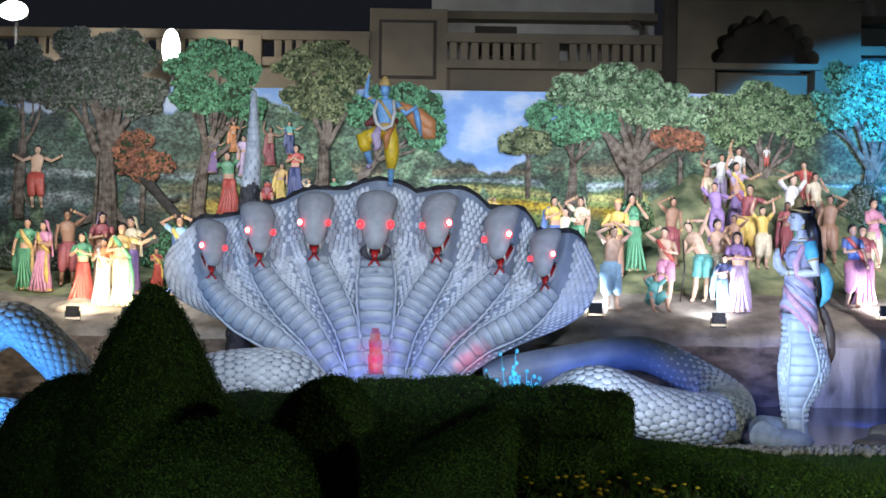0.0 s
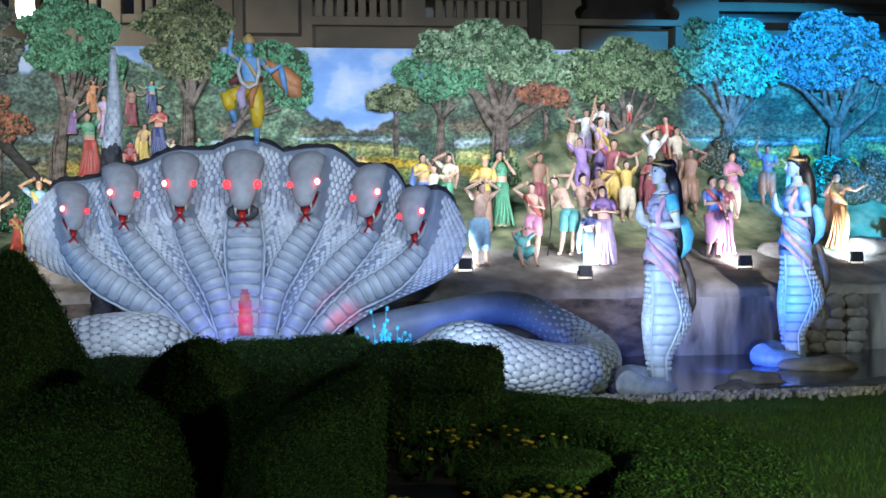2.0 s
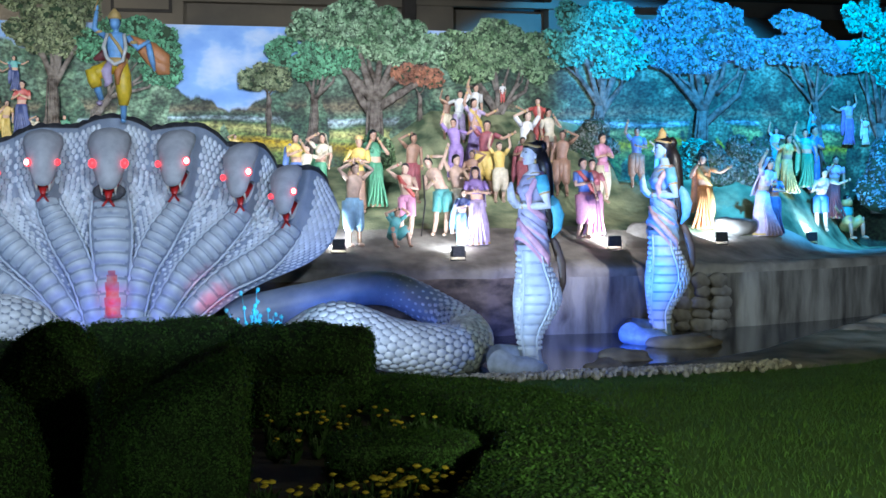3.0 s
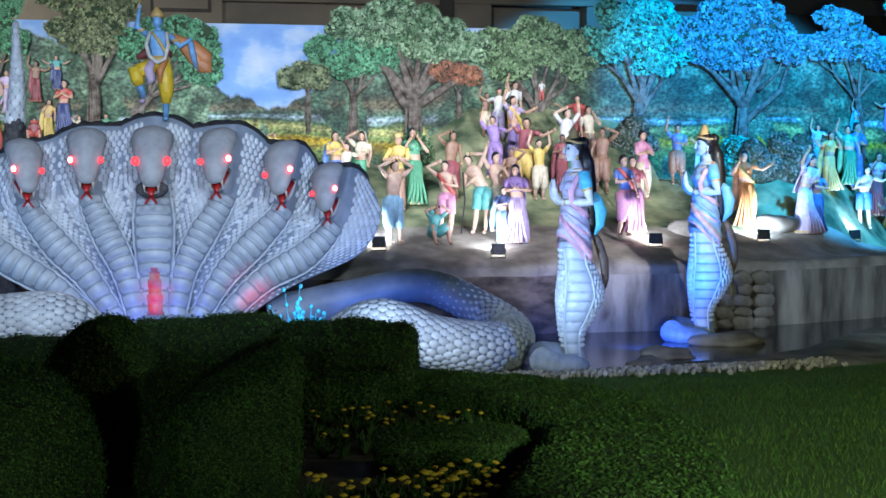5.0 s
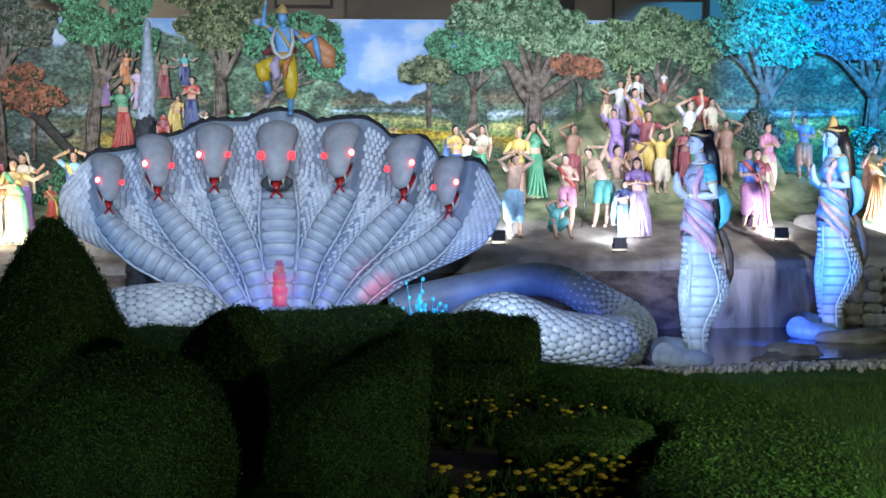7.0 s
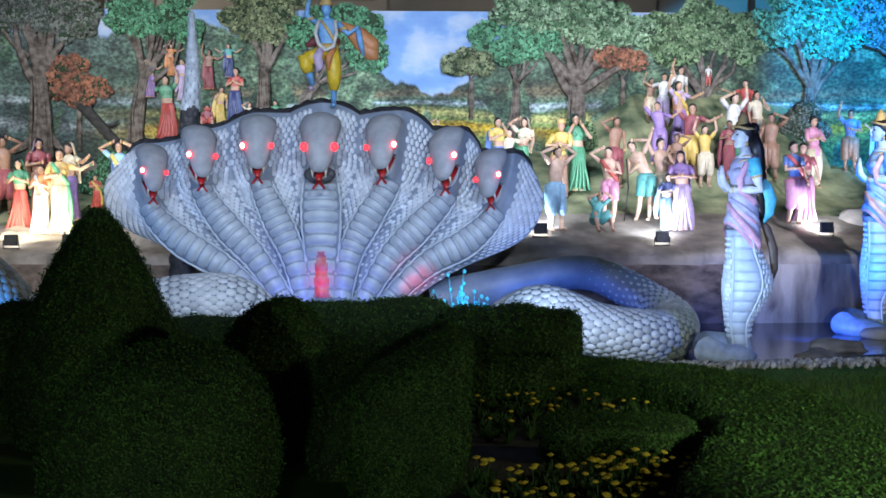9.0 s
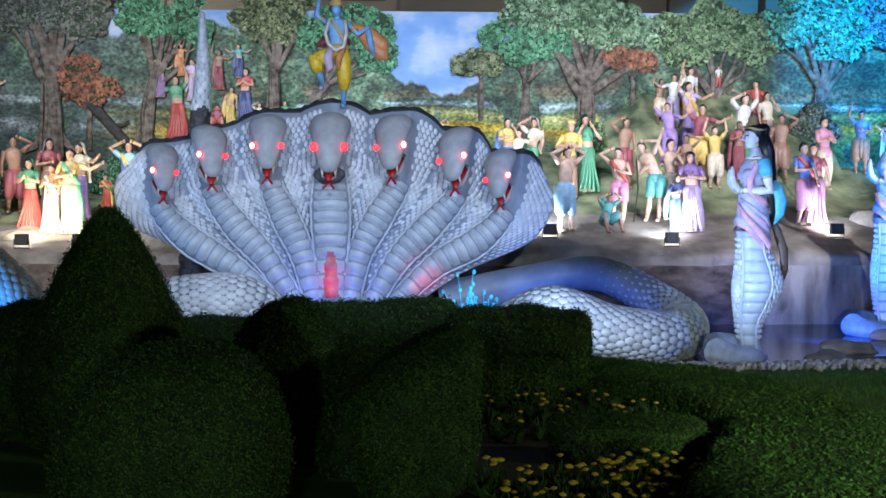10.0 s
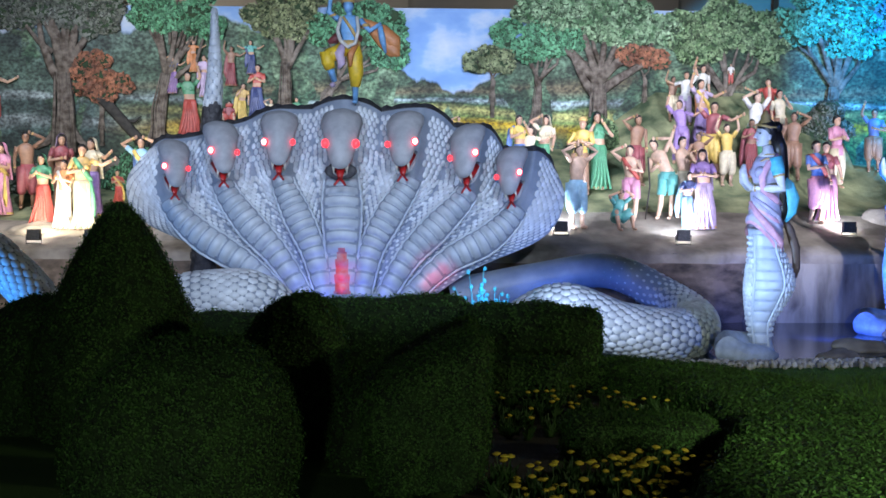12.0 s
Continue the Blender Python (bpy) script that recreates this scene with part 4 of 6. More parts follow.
def mural_tree(x, z, blobs, leaf, thick):
    """A relief tree on the wall: a forked trunk and a crown of clumps, given as offsets and half-sizes."""
    TREES[0] += 1
    rng = np.random.default_rng(100 + TREES[0])
    kind = {"green": "green", "dark": "dark grey-green", "olive": "olive", "broad": "broad speckled green", "autumn": "russet", "light": "light green", "teal": "teal", "blue": "blue-lit"}[leaf.name.split("_")[0]]
    tree = _placed(tagged(new("relief_tree"), f"{kind} relief tree against the painted wall", "tree", "trees along the wall"), (x, MY - 0.02, z))
    bm = bmesh.new()
    thick *= 0.72
    low = min(b[1] - b[3] for b in blobs)
    mid = sum(b[0] for b in blobs) / len(blobs)
    fork = Vector((mid * 0.35, -0.05, max(0.3, low * 0.62)))
    tube(bm, [(0.0, -0.03, -0.7), (0.02, -0.04, 0.05), (mid * 0.1 + 0.05, -0.05, fork.z * 0.5), fork], [thick * 1.25, thick, thick * 0.8, thick * 0.72], 0, 10, 0.45)
    for s in (-1, 1):
        tube(bm, [(s * thick * 0.5, -0.04, 0.1), (s * thick * 1.6, -0.05, -0.25), (s * thick * 2.6, -0.04, -0.4)], [thick * 0.5, thick * 0.3, thick * 0.08], 0, 8, 0.5)
    for i, (dx, dz, rx, rz) in enumerate(blobs):
        for off in (-0.4, 0.1):
            main = off > 0
            start = fork.lerp(Vector((0.03, -0.05, fork.z * 0.55)), (i % 3) * 0.3) if main else fork.lerp(Vector((dx, -0.05, dz)), 0.3)
            end = Vector((dx + off * rx, -0.06, dz + rz * 0.35))
            bend = start.lerp(end, 0.55) + Vector((0.16 * (end.x - start.x), 0, -0.16 * abs(end.x - start.x)))
            curl = start.lerp(bend, 0.5) + Vector((0.05 * math.sin(i * 2.1), 0, 0.04 * math.cos(i * 1.7)))
            fat = 0.5 if main else 0.26
            tube(bm, [start, curl, bend, bend.lerp(end, 0.5) + Vector((0.04 * math.cos(i * 3), 0, 0)), end], [thick * fat, thick * fat * 0.85, thick * fat * 0.62, thick * fat * 0.4, thick * 0.07], 0, 8, 0.5)
    for q in range(5):
        a = thick * (q / 2 - 1) * 0.8
        tube(bm, [(a * 1.3, -0.04 - thick * 0.34, -0.5), (a, -0.04 - thick * 0.36, fork.z * 0.4), (a * 0.8 + fork.x, -0.05 - thick * 0.28, fork.z)], [thick * 0.2, thick * 0.16, thick * 0.1], 0, 6, 0.7)
    part("trunk", bm, BARK, tree)
    bm = bmesh.new()
    verts = []
    for dx, dz, rx, rz in blobs:
        lumps = max(7, int(17 * rx))
        for j in range(lumps):
            a = 2 * math.pi * j / lumps + rng.random()
            k = 0.86 * math.sqrt(rng.random())
            c = (dx + k * rx * math.cos(a), -0.02 - 0.05 * rng.random(), dz + k * rz * math.sin(a))
            r = (0.1 + rx * (0.16 + 0.2 * rng.random()), 0.05 + 0.04 * rng.random(), 0.08 + rz * (0.16 + 0.22 * rng.random()))
            ball(bm, c, r, 0, 10, 6)
            n = int(1150 * r[0] * r[2] + 24)
            th, ph = rng.random(n) * 2 * math.pi, np.arccos(1 - rng.random(n) * 1.0)
            px = c[0] + r[0] * 1.04 * np.sin(ph) * np.cos(th)
            pz = c[2] + r[2] * 1.04 * np.sin(ph) * np.sin(th)
            py = c[1] - r[1] * 1.1 * np.cos(ph)
            s = (0.035 + 0.045 * rng.random(n))[:, None]
            o = rng.normal(0, 1, (n, 3)) * (1, 0.45, 1)
            o /= np.linalg.norm(o, axis=1)[:, None]
            w = np.cross(o, np.stack([0.3 * rng.normal(0, 1, n), -np.ones(n), 0.3 * rng.normal(0, 1, n) + 0.3], 1))
            w /= np.maximum(np.linalg.norm(w, axis=1), 1e-3)[:, None]
            p = np.stack([px, py - 0.01, pz], 1)
            verts.append(np.stack([p - o * s, p + w * s * 0.6, p + o * s, p - w * s * 0.6], 1).reshape(-1, 3))
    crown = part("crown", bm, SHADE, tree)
    me = bpy.data.meshes.new("leaves")
    verts = np.concatenate(verts)
    me.from_pydata(verts.tolist(), [], np.arange(len(verts)).reshape(-1, 4).tolist())
    me.materials.append(leaf)
    ob = tagged(new("leaves", me), kind="stuff")
    ob.parent = crown
    return tree


mural_tree(-10.30, 4.20, [(-0.04, 2.94, 0.82, 0.75), (0.58, 2.40, 0.55, 0.41)], TDARK, 0.16)
mural_tree(-8.18, 3.73, [(-0.53, 3.77, 0.89, 0.55), (0.36, 3.78, 0.82, 0.52), (-0.79, 3.02, 0.75, 0.55), (0.64, 2.83, 0.68, 0.55), (-0.04, 3.16, 0.82, 0.48)], TDARK, 0.36)
mural_tree(-5.96, 3.76, [(-0.22, 3.50, 0.52, 0.44), (0.52, 3.65, 0.82, 0.41), (1.07, 3.38, 0.38, 0.38), (-0.01, 2.82, 0.71, 0.41), (0.67, 2.70, 0.75, 0.41), (1.22, 2.50, 0.41, 0.27)], TGREEN, 0.22)
mural_tree(-2.94, 4.48, [(-0.59, 2.89, 0.65, 0.34), (0.16, 3.03, 0.68, 0.35), (0.78, 2.70, 0.38, 0.38), (-0.37, 2.14, 0.57, 0.38), (0.24, 2.15, 0.61, 0.48), (-0.02, 1.73, 0.48, 0.22)], TOLIVE, 0.20)
mural_tree(-1.99, 4.50, [(0.25, 1.80, 0.61, 0.44), (0.79, 2.01, 0.55, 0.38), (1.34, 1.68, 0.57, 0.48), (1.56, 1.20, 0.41, 0.38)], TGREEN, 0.14)
mural_tree(2.03, 4.85, [(-0.21, 0.61, 0.38, 0.27), (0.13, 0.75, 0.35, 0.30)], TOLIVE, 0.06)
mural_tree(3.09, 4.25, [(-0.39, 1.84, 0.61, 0.33), (0.29, 1.92, 0.61, 0.38), (-0.05, 1.50, 0.55, 0.22), (0.63, 1.65, 0.41, 0.19)], TGREEN, 0.14)
mural_tree(4.57, 3.45, [(-1.27, 3.33, 0.68, 0.41), (-0.52, 3.54, 0.82, 0.44), (0.10, 3.28, 0.82, 0.48), (0.85, 2.95, 0.82, 0.44), (1.40, 2.82, 0.55, 0.33), (-0.85, 2.99, 0.61, 0.27), (0.38, 2.74, 0.68, 0.22)], TBIG, 0.34)
mural_tree(5.71, 4.90, [(-0.35, 0.77, 0.44, 0.18), (0.13, 0.71, 0.41, 0.19)], TRED, 0.05)
mural_tree(7.64, 3.56, [(-0.79, 2.72, 0.68, 0.44), (-0.11, 2.94, 0.71, 0.44), (0.65, 2.74, 0.68, 0.49), (0.99, 2.34, 0.48, 0.34), (-0.64, 2.25, 0.65, 0.27)], TLIGHT, 0.20)
mural_tree(10.27, 3.79, [(-0.53, 3.42, 0.57, 0.30), (0.21, 3.51, 0.65, 0.33), (0.73, 3.38, 0.41, 0.25), (-0.82, 2.64, 0.61, 0.44), (0.06, 2.73, 0.82, 0.48), (0.81, 2.46, 0.61, 0.34), (0.37, 2.10, 0.55, 0.22)], TTEAL, 0.24)
mural_tree(13.02, 3.33, [(-1.10, 3.22, 0.71, 0.52), (-0.27, 3.89, 0.82, 0.46), (0.58, 3.98, 0.55, 0.35), (0.74, 3.19, 0.82, 0.49), (-0.41, 2.81, 0.82, 0.35), (1.45, 2.99, 0.48, 0.27)], TBLUE, 0.30)
mural_tree(16.34, 3.86, [(-0.69, 3.29, 0.55, 0.38), (-1.08, 2.62, 0.68, 0.33), (-0.12, 2.65, 0.75, 0.38), (0.53, 2.29, 0.41, 0.25)], TBLUE, 0.14)
mural_tree(18.08, 2.89, [(-0.41, 4.46, 0.55, 0.49), (0.34, 4.18, 0.61, 0.57), (-0.56, 3.50, 0.55, 0.38), (0.27, 3.14, 0.61, 0.41), (0.93, 3.60, 0.55, 0.55)], TTEAL, 0.22)
mural_tree(-7.30, 4.11, [(-0.22, 1.13, 0.44, 0.44), (0.26, 0.82, 0.38, 0.33), (-0.14, 0.61, 0.46, 0.25)], TRED, 0.06)


bm = bmesh.new()
tube(bm, [(-7.55, MY - 0.08, 4.75), (-7.1, MY - 0.1, 4.35), (-6.65, MY - 0.12, 3.85), (-6.3, MY - 0.14, 3.45), (-6.15, MY - 0.14, 3.2)], [0.1, 0.13, 0.12, 0.13, 0.06], 0, 10, 0.6)
tube(bm, [(-6.8, MY - 0.1, 4.0), (-6.5, MY - 0.1, 4.0), (-6.35, MY - 0.1, 4.12)], [0.06, 0.04, 0.015], 0, 8, 0.6)
tagged(done("leaning_branch", bm, mat("dark_bark", (0.05, 0.045, 0.04), 0.85, (0.02, 0.02, 0.018), 8, 0.8, 20)), "dark leaning branch against the painted wall", "branch")


def bush(x, y, z, rx, rz, leaf, label, seed):
    bm = bmesh.new()
    rng = np.random.default_rng(seed)
    for j in range(9):
        a = rng.random() * 2 * math.pi
        ball(bm, (0.6 * rx * math.cos(a) * rng.random(), 0.2 * math.sin(a), rz * (0.35 + 0.9 * rng.random())), (rx * 0.5, 0.3, rz * 0.5), 0, 12, 8)
    ball(bm, (0, 0, 0.3 * rz), (rx, 0.35, rz * 0.6), 0, 14, 8)
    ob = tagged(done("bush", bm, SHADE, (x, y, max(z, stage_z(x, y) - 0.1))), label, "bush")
    leaves_over("foliage", ob, 6000, 0.05, leaf, ob, seed)


bush(13.7, 28.6, 2.0, 0.6, 0.75, TDARK, "dark rounded bush against the painted wall", 51)
bush(13.0, 28.7, 2.0, 0.6, 0.6, TDARK, "dark rounded bush on the mound", 58)
bush(12.4, 29.3, 2.0, 0.8, 0.7, TTEAL, "teal-lit bush on the mound", 59)
bush(18.0, 29.5, 2.5, 0.9, 1.0, TBLUE, "blue-lit bush against the painted wall", 52)
bush(-6.4, 29.6, 2.3, 0.8, 0.6, TGREEN, "green bush at the foot of the painted wall", 53)
bush(-4.6, 29.6, 2.4, 0.7, 0.5, TDARK, "dark bush at the foot of the painted wall", 54)
bush(4.5, 29.4, 2.9, 0.5, 0.6, TLIGHT, "pale creeper-covered bush behind the figures", 55)
bush(9.9, 29.4, 3.0, 0.7, 0.5, TDARK, "dark bush behind a man in pink", 56)
bush(-9.4, 29.4, 2.3, 1.3, 0.5, TDARK, "dark low bush behind the women", 57)

# ---- temple building behind the wall ----
building = tagged(new("temple_building"), "unlit carved sandstone temple building with balustraded terrace", "building")
BY = 40.0


def slab(name, x0, x1, z0, z1, y0=0.0, deep=0.6, material=None, bevel=0.03, parent=None):
    bm = bmesh.new()
    box(bm, x0, BY + y0, z0, x1, BY + y0 + deep, z1, 0, bevel)
    return part(name, bm, material or STONE, parent or building)


slab("terrace_wall", -30, 30, 0, 8.75, 0.3, 1.0)
slab("rear_wall", -0.5, 7.2, 8.6, 13, 3.0, 0.6, PLASTER)
slab("rear_wall", 13.2, 30, 8.6, 13, 3.0, 0.6, PLASTER)
slab("cornice", -0.9, 7.2, 10.72, 11.0, 2.2, 1.2)
slab("cornice", 13.2, 30, 10.72, 11.0, 2.2, 1.2)
slab("window", 1.0, 2.45, 9.6, 10.62, 2.95, 0.1, DARKTONE)
pier = slab("pier", -2.45, 0.05, 7.0, 10.62, 0.0, 1.2)
slab("pier_panel", -2.15, -0.3, 8.35, 10.25, -0.05, 0.1, DARKTONE, 0.02, pier)
slab("pier_panel", -2.05, -0.4, 8.45, 10.15, -0.08, 0.1, STONE, 0.02, pier)
slab("coping", 0.0, 7.1, 9.55, 9.85, -0.1, 0.6)
slab("base_rail", 0.0, 7.1, 8.72, 9.0, -0.08, 0.6)
slab("coping", -30, -2.4, 9.55, 9.85, -0.1, 0.6)
slab("base_rail", -30, -2.4, 8.72, 9.0, -0.08, 0.6)
slab("coping", 13.2, 30, 9.3, 9.6, -0.1, 0.6)
bm = bmesh.new()
box(bm, -0.12, -0.12, 0, 0.12, 0.12, 0.58, 0, 0.03)
first = None
for x0, n in ((0.25, 9), (4.1, 9), (-5.4, 8), (-9.2, 8), (-13.0, 8)):
    for i in range(n):
        if first is None:
            first = part("baluster", bm, STONE, building, "", (x0, BY + 0.15, 8.98))
        else:
            o = new("baluster", first.data)
            o.parent, o.location = building, (x0 + 0.345 * i, BY + 0.15, 8.98)
for x0 in (3.35, -2.75, -6.2, -9.95):
    slab("rail_post", x0 - 0.3, x0 + 0.3, 8.72, 9.7, -0.12, 0.6)
# block with a lobed arch
bm = bmesh.new()
outer = [(7.1, 7.0), (7.1, 13.0), (13.25, 13.0), (13.25, 7.0)]
arch = []
cx, cz = 10.2, 8.9
for j in range(9):
    a0, a1 = math.pi * (1 - j / 9), math.pi * (1 - (j + 1) / 9)
    for q in range(5):
        a = a0 + (a1 - a0) * q / 5
        r = 1.52 + 0.16 * math.sin(math.pi * q / 5)
        arch.append((cx + r * math.cos(a) * 1.05, cz + r * math.sin(a) + (0.12 if j == 4 and q in (2, 3) else 0)))
arch.append((cx + 1.6, cz))
inner = [(cx - 1.6, 7.0)] + arch + [(cx + 1.6, 7.0)]
ring = [(7.1, 7.0)] + inner + [(13.25, 7.0), (13.25, 13.0), (7.1, 13.0)]
vs = [bm.verts.new((a, BY - 0.3, b)) for a, b in ring]
face = bm.faces.new(vs)
ext = bmesh.ops.extrude_face_region(bm, geom=[face])
bmesh.ops.translate(bm, verts=[v for v in ext["geom"] if isinstance(v, bmesh.types.BMVert)], vec=(0, 1.0, 0))
bmesh.ops.triangulate(bm, faces=bm.faces)
block = part("arch_block", bm, STONE, building)
slab("niche_back", 8.0, 12.4, 7.0, 11.0, 1.2, 0.3, DARKTONE, 0.02, block)
slab("string_course", 7.0, 13.35, 8.75, 8.95, -0.42, 0.3, STONE, 0.02, block)
slab("string_course", 7.0, 13.35, 10.95, 11.1, -0.42, 0.3, STONE, 0.02, block)
slab("column", 6.95, 7.35, 7.0, 13.0, -0.5, 0.5, DARKTONE, 0.04, block)
bm = bmesh.new()
tube(bm, [(0, 0, 0), (0, 0, 0.25), (-0.1, 0, 0.42), (-0.3, 0, 0.45), (-0.42, 0, 0.36)], [0.07, 0.07, 0.1, 0.1, 0.05], 0, 10)
part("lamp_head", bm, DARKTONE, building, "dark curved lamp", (6.3, BY + 0.1, 9.84))

LAMPGLASS = mat("lamp_glass", (1, 0.97, 0.85), 0.3, (1, 0.97, 0.85), 1, emit=25)
IRON = mat("black_iron", (0.02, 0.02, 0.022), 0.5, (0.04, 0.04, 0.04), 20, metal=0.6)


def mast_light(x, z, w, h, y=38.5):
    """A lit floodlight on a mast beyond the wall."""
    lamp = _placed(tagged(new("mast_floodlight"), "glaring floodlight on a mast beyond the wall", "floodlight", "mast floodlights"), (x, y, 0))
    bm = bmesh.new()
    tube(bm, [(0, 0.3, 0), (0, 0.3, z)], [0.08, 0.06], 0, 10)
    part("mast", bm, IRON, lamp)
    bm = bmesh.new()
    box(bm, -w / 2 + 0.05, 0.02, z - h / 2 + 0.05, w / 2 - 0.05, 0.25, z + h / 2 - 0.05, 0, 0.05)
    part("housing", bm, IRON, lamp)
    bm = bmesh.new()
    ball(bm, (0, 0.0, z), (w / 2, 0.12, h / 2), 0, 20, 10)
    part("glass", bm, LAMPGLASS, lamp)


mast_light(-13.4, 10.1, 0.9, 0.6)
# taller glowing glass: the lamp, plus the lit building corner beside it
mast_light(-8.5, 9.0, 0.55, 1.2)


# ---- stage floodlights ----
def stage_flood(x, y, colour=None):
    lamp = _placed(tagged(new("stage_floodlight"), "small black floodlight on the stage edge", "floodlight", "stage floodlights"), (x, y, stage_z(x, y) + 0.0))
    bm = bmesh.new()
    box(bm, -0.13, -0.05, 0.06, 0.13, 0.06, 0.28, 0, 0.015)
    part("housing", bm, IRON, lamp)
    bm = bmesh.new()
    tube(bm, [(-0.15, 0, 0.18), (-0.15, 0, 0.0), (0.15, 0, 0.0), (0.15, 0, 0.18)], [0.012] * 4, 0, 6)
    part("bracket", bm, IRON, lamp)
    bm = bmesh.new()
    box(bm, -0.11, 0.062, 0.08, 0.11, 0.07, 0.26)
    part("glass", bm, LAMPGLASS, lamp)


for fx, fy in STAGE_LAMPS:
    stage_flood(fx, fy)


# ---- serpent women and the dancer ----
def bumps(bm, p, o, g, u, w, h, lift, mi):
    """One raised scale at p: o outwards, g and u across and along, of half-sizes w and h."""
    r0 = [bm.verts.new(p + g * (w * math.cos(a)) + u * (h * math.sin(a))) for a in [math.pi * q / 3 for q in range(6)]]
    r1 = [bm.verts.new(p + o * lift + g * (0.6 * w * math.cos(a)) + u * (0.6 * h * math.sin(a))) for a in [math.pi * q / 3 for q in range(6)]]
    for q in range(6):
        f = bm.faces.new((r0[q], r0[(q + 1) % 6], r1[(q + 1) % 6], r1[q]))
        f.material_index, f.smooth = mi, True
    f = bm.faces.new(r1)
    f.material_index, f.smooth = mi, True


def serpent_woman(x, y, z, k, turn, cloth, drape, skin, tail, scarf, label):
    """A serpent woman in profile with joined hands, her tail swelling and curled at the foot; one plain mesh."""
    bm = bmesh.new()
    # slots: 0 skin, 1 cloth, 2 tail, 3 hair, 4 drape, 5 scales, 6 plates, 7 scarf, 8 gold, 9 cape
    prof = [(-0.02, -0.25, 0.24), (-0.02, 0.0, 0.22), (-0.03, 0.2, 0.17), (-0.05, 0.5, 0.2), (0.02, 0.78, 0.3), (0.08, 1.05, 0.375), (0.07, 1.3, 0.34), (0.01, 1.6, 0.26), (-0.02, 1.9, 0.24)]
    path, size = [(c, 0, h) for c, h, _ in prof], [(r, 0, 0) for _, _, r in prof]
    front = math.radians(-108)

    def at(s, ang, out=0.0):
        c, r = along(path, s), along(size, s).x
        return Vector((c.x + (r + out) * math.cos(ang), (0.72 * r + out) * math.sin(ang), c.z))

    loft(bm, [[at(j / 48, 2 * math.pi * q / 28) for q in range(28)] for j in range(49)], 2)
    rows = []
    for j in range(109):
        sv = 0.1 + 0.86 * j / 108
        rib = abs(math.sin(math.pi * j / 9)) ** 0.5
        rows.append([at(sv, front + math.radians(3.2 * (q - 10)), 0.012 + 0.03 * rib * (1 - (abs(q - 10) / 10) ** 3)) for q in range(21)])
    for n_, f in enumerate(grid_faces(bm, rows, 6)):
        if n_ // 20 % 9 in (0, 8):
            f.material_index = 2
    for sgn in (-1, 1):
        pts = [at(0.08 + 0.88 * j / 24, front + sgn * math.radians(36), 0.012) for j in range(25)]
        tube(bm, pts, [0.02] * 25, 6, 6)
    for j in range(20):
        sv = 0.3 + 0.64 * j / 19
        for q in range(-7, 12):
            ang = front + math.radians(13 * (q + 0.5 * (j % 2)))
            if abs(math.degrees(ang - front)) < 44:
                continue
            p = at(sv, ang)
            o = Vector((math.cos(ang), math.sin(ang), 0))
            g = Vector((-math.sin(ang), math.cos(ang), 0))
            big = 0.6 + 0.5 * math.sin(math.pi * min(1, max(0, (sv - 0.3) / 0.6)))
            bumps(bm, p, o, g, Vector((0, 0, 1)), 0.036 * big, 0.055 * big, 0.022, 5)
    # curled end of the tail, resting on the bank
    tube(bm, [(0.15, 0.2, 0.06), (-0.2, 0.22, 0.1), (-0.52, 0.08, 0.15), (-0.62, -0.12, 0.13), (-0.45, -0.27, 0.08), (-0.1, -0.26, 0.05), (0.12, -0.22, 0.02)], [0.2, 0.23, 0.23, 0.2, 0.17, 0.14, 0.06], 2, 16)
    # skirt with slanting folds over the hip
    def wrap(h, ang, out=0.0):
        r = {0: 0.25, 1: 0.275, 2: 0.265, 3: 0.22, 4: 0.2}
        t = min(3.999, max(0.0, (h - 1.55) / 0.225))
        i = int(t)
        rad = r[i] + (r[i + 1] - r[i]) * (t - i) + out
        return Vector((-0.02 + rad * math.cos(ang), 0.74 * rad * math.sin(ang), h))

    rows = []
    for j in range(29):
        row = []
        for q in range(49):
            ang = 2 * math.pi * q / 48
            hem = 1.62 + 0.3 * max(0, math.cos(ang - math.radians(200))) - 0.06 * math.cos(ang)
            h = hem + (2.45 - hem) * j / 28
            fold = 0.016 * math.sin(34 * (h + 0.22 * math.cos(ang - 0.6)) + 2 * ang) * (1 - j / 32)
            row.append(wrap(h, ang, 0.012 + fold))
        rows.append(row)
    for n_, f in enumerate(grid_faces(bm, rows, 1)):
        if n_ // 48 < 3 or n_ // 48 in (13, 14):
            f.material_index = 4
    tube(bm, [wrap(2.3, math.radians(190), 0.03), wrap(2.12, math.radians(230), 0.04), wrap(1.9, math.radians(270), 0.05), wrap(1.72, math.radians(305), 0.05), wrap(1.56, math.radians(325), 0.04)],
         [0.03, 0.05, 0.06, 0.05, 0.015], 4, 10, 0.7)
    tube(bm, [wrap(2.38, math.radians(200), 0.02), wrap(2.26, math.radians(250), 0.03), wrap(2.1, math.radians(295), 0.04), wrap(1.95, math.radians(330), 0.03)], [0.02, 0.035, 0.035, 0.012], 1, 8, 0.7)
    # torso, blouse, drape across the chest
    torso = [(2.3, -0.03, 0.215, 0.155), (2.45, -0.02, 0.185, 0.14), (2.58, -0.01, 0.19, 0.145), (2.72, -0.01, 0.225, 0.165), (2.86, 0.01, 0.22, 0.18), (2.97, 0.02, 0.17, 0.17), (3.04, 0.02, 0.085, 0.085), (3.14, 0.0, 0.075, 0.075)]
    rings = [[(c + a * math.cos(2 * math.pi * q / 20), b * math.sin(2 * math.pi * q / 20), h) for q in range(20)] for h, c, a, b in torso]
    loft(bm, rings[:3], 0)
    loft(bm, rings[2:6], 1)
    loft(bm, rings[5:], 0)
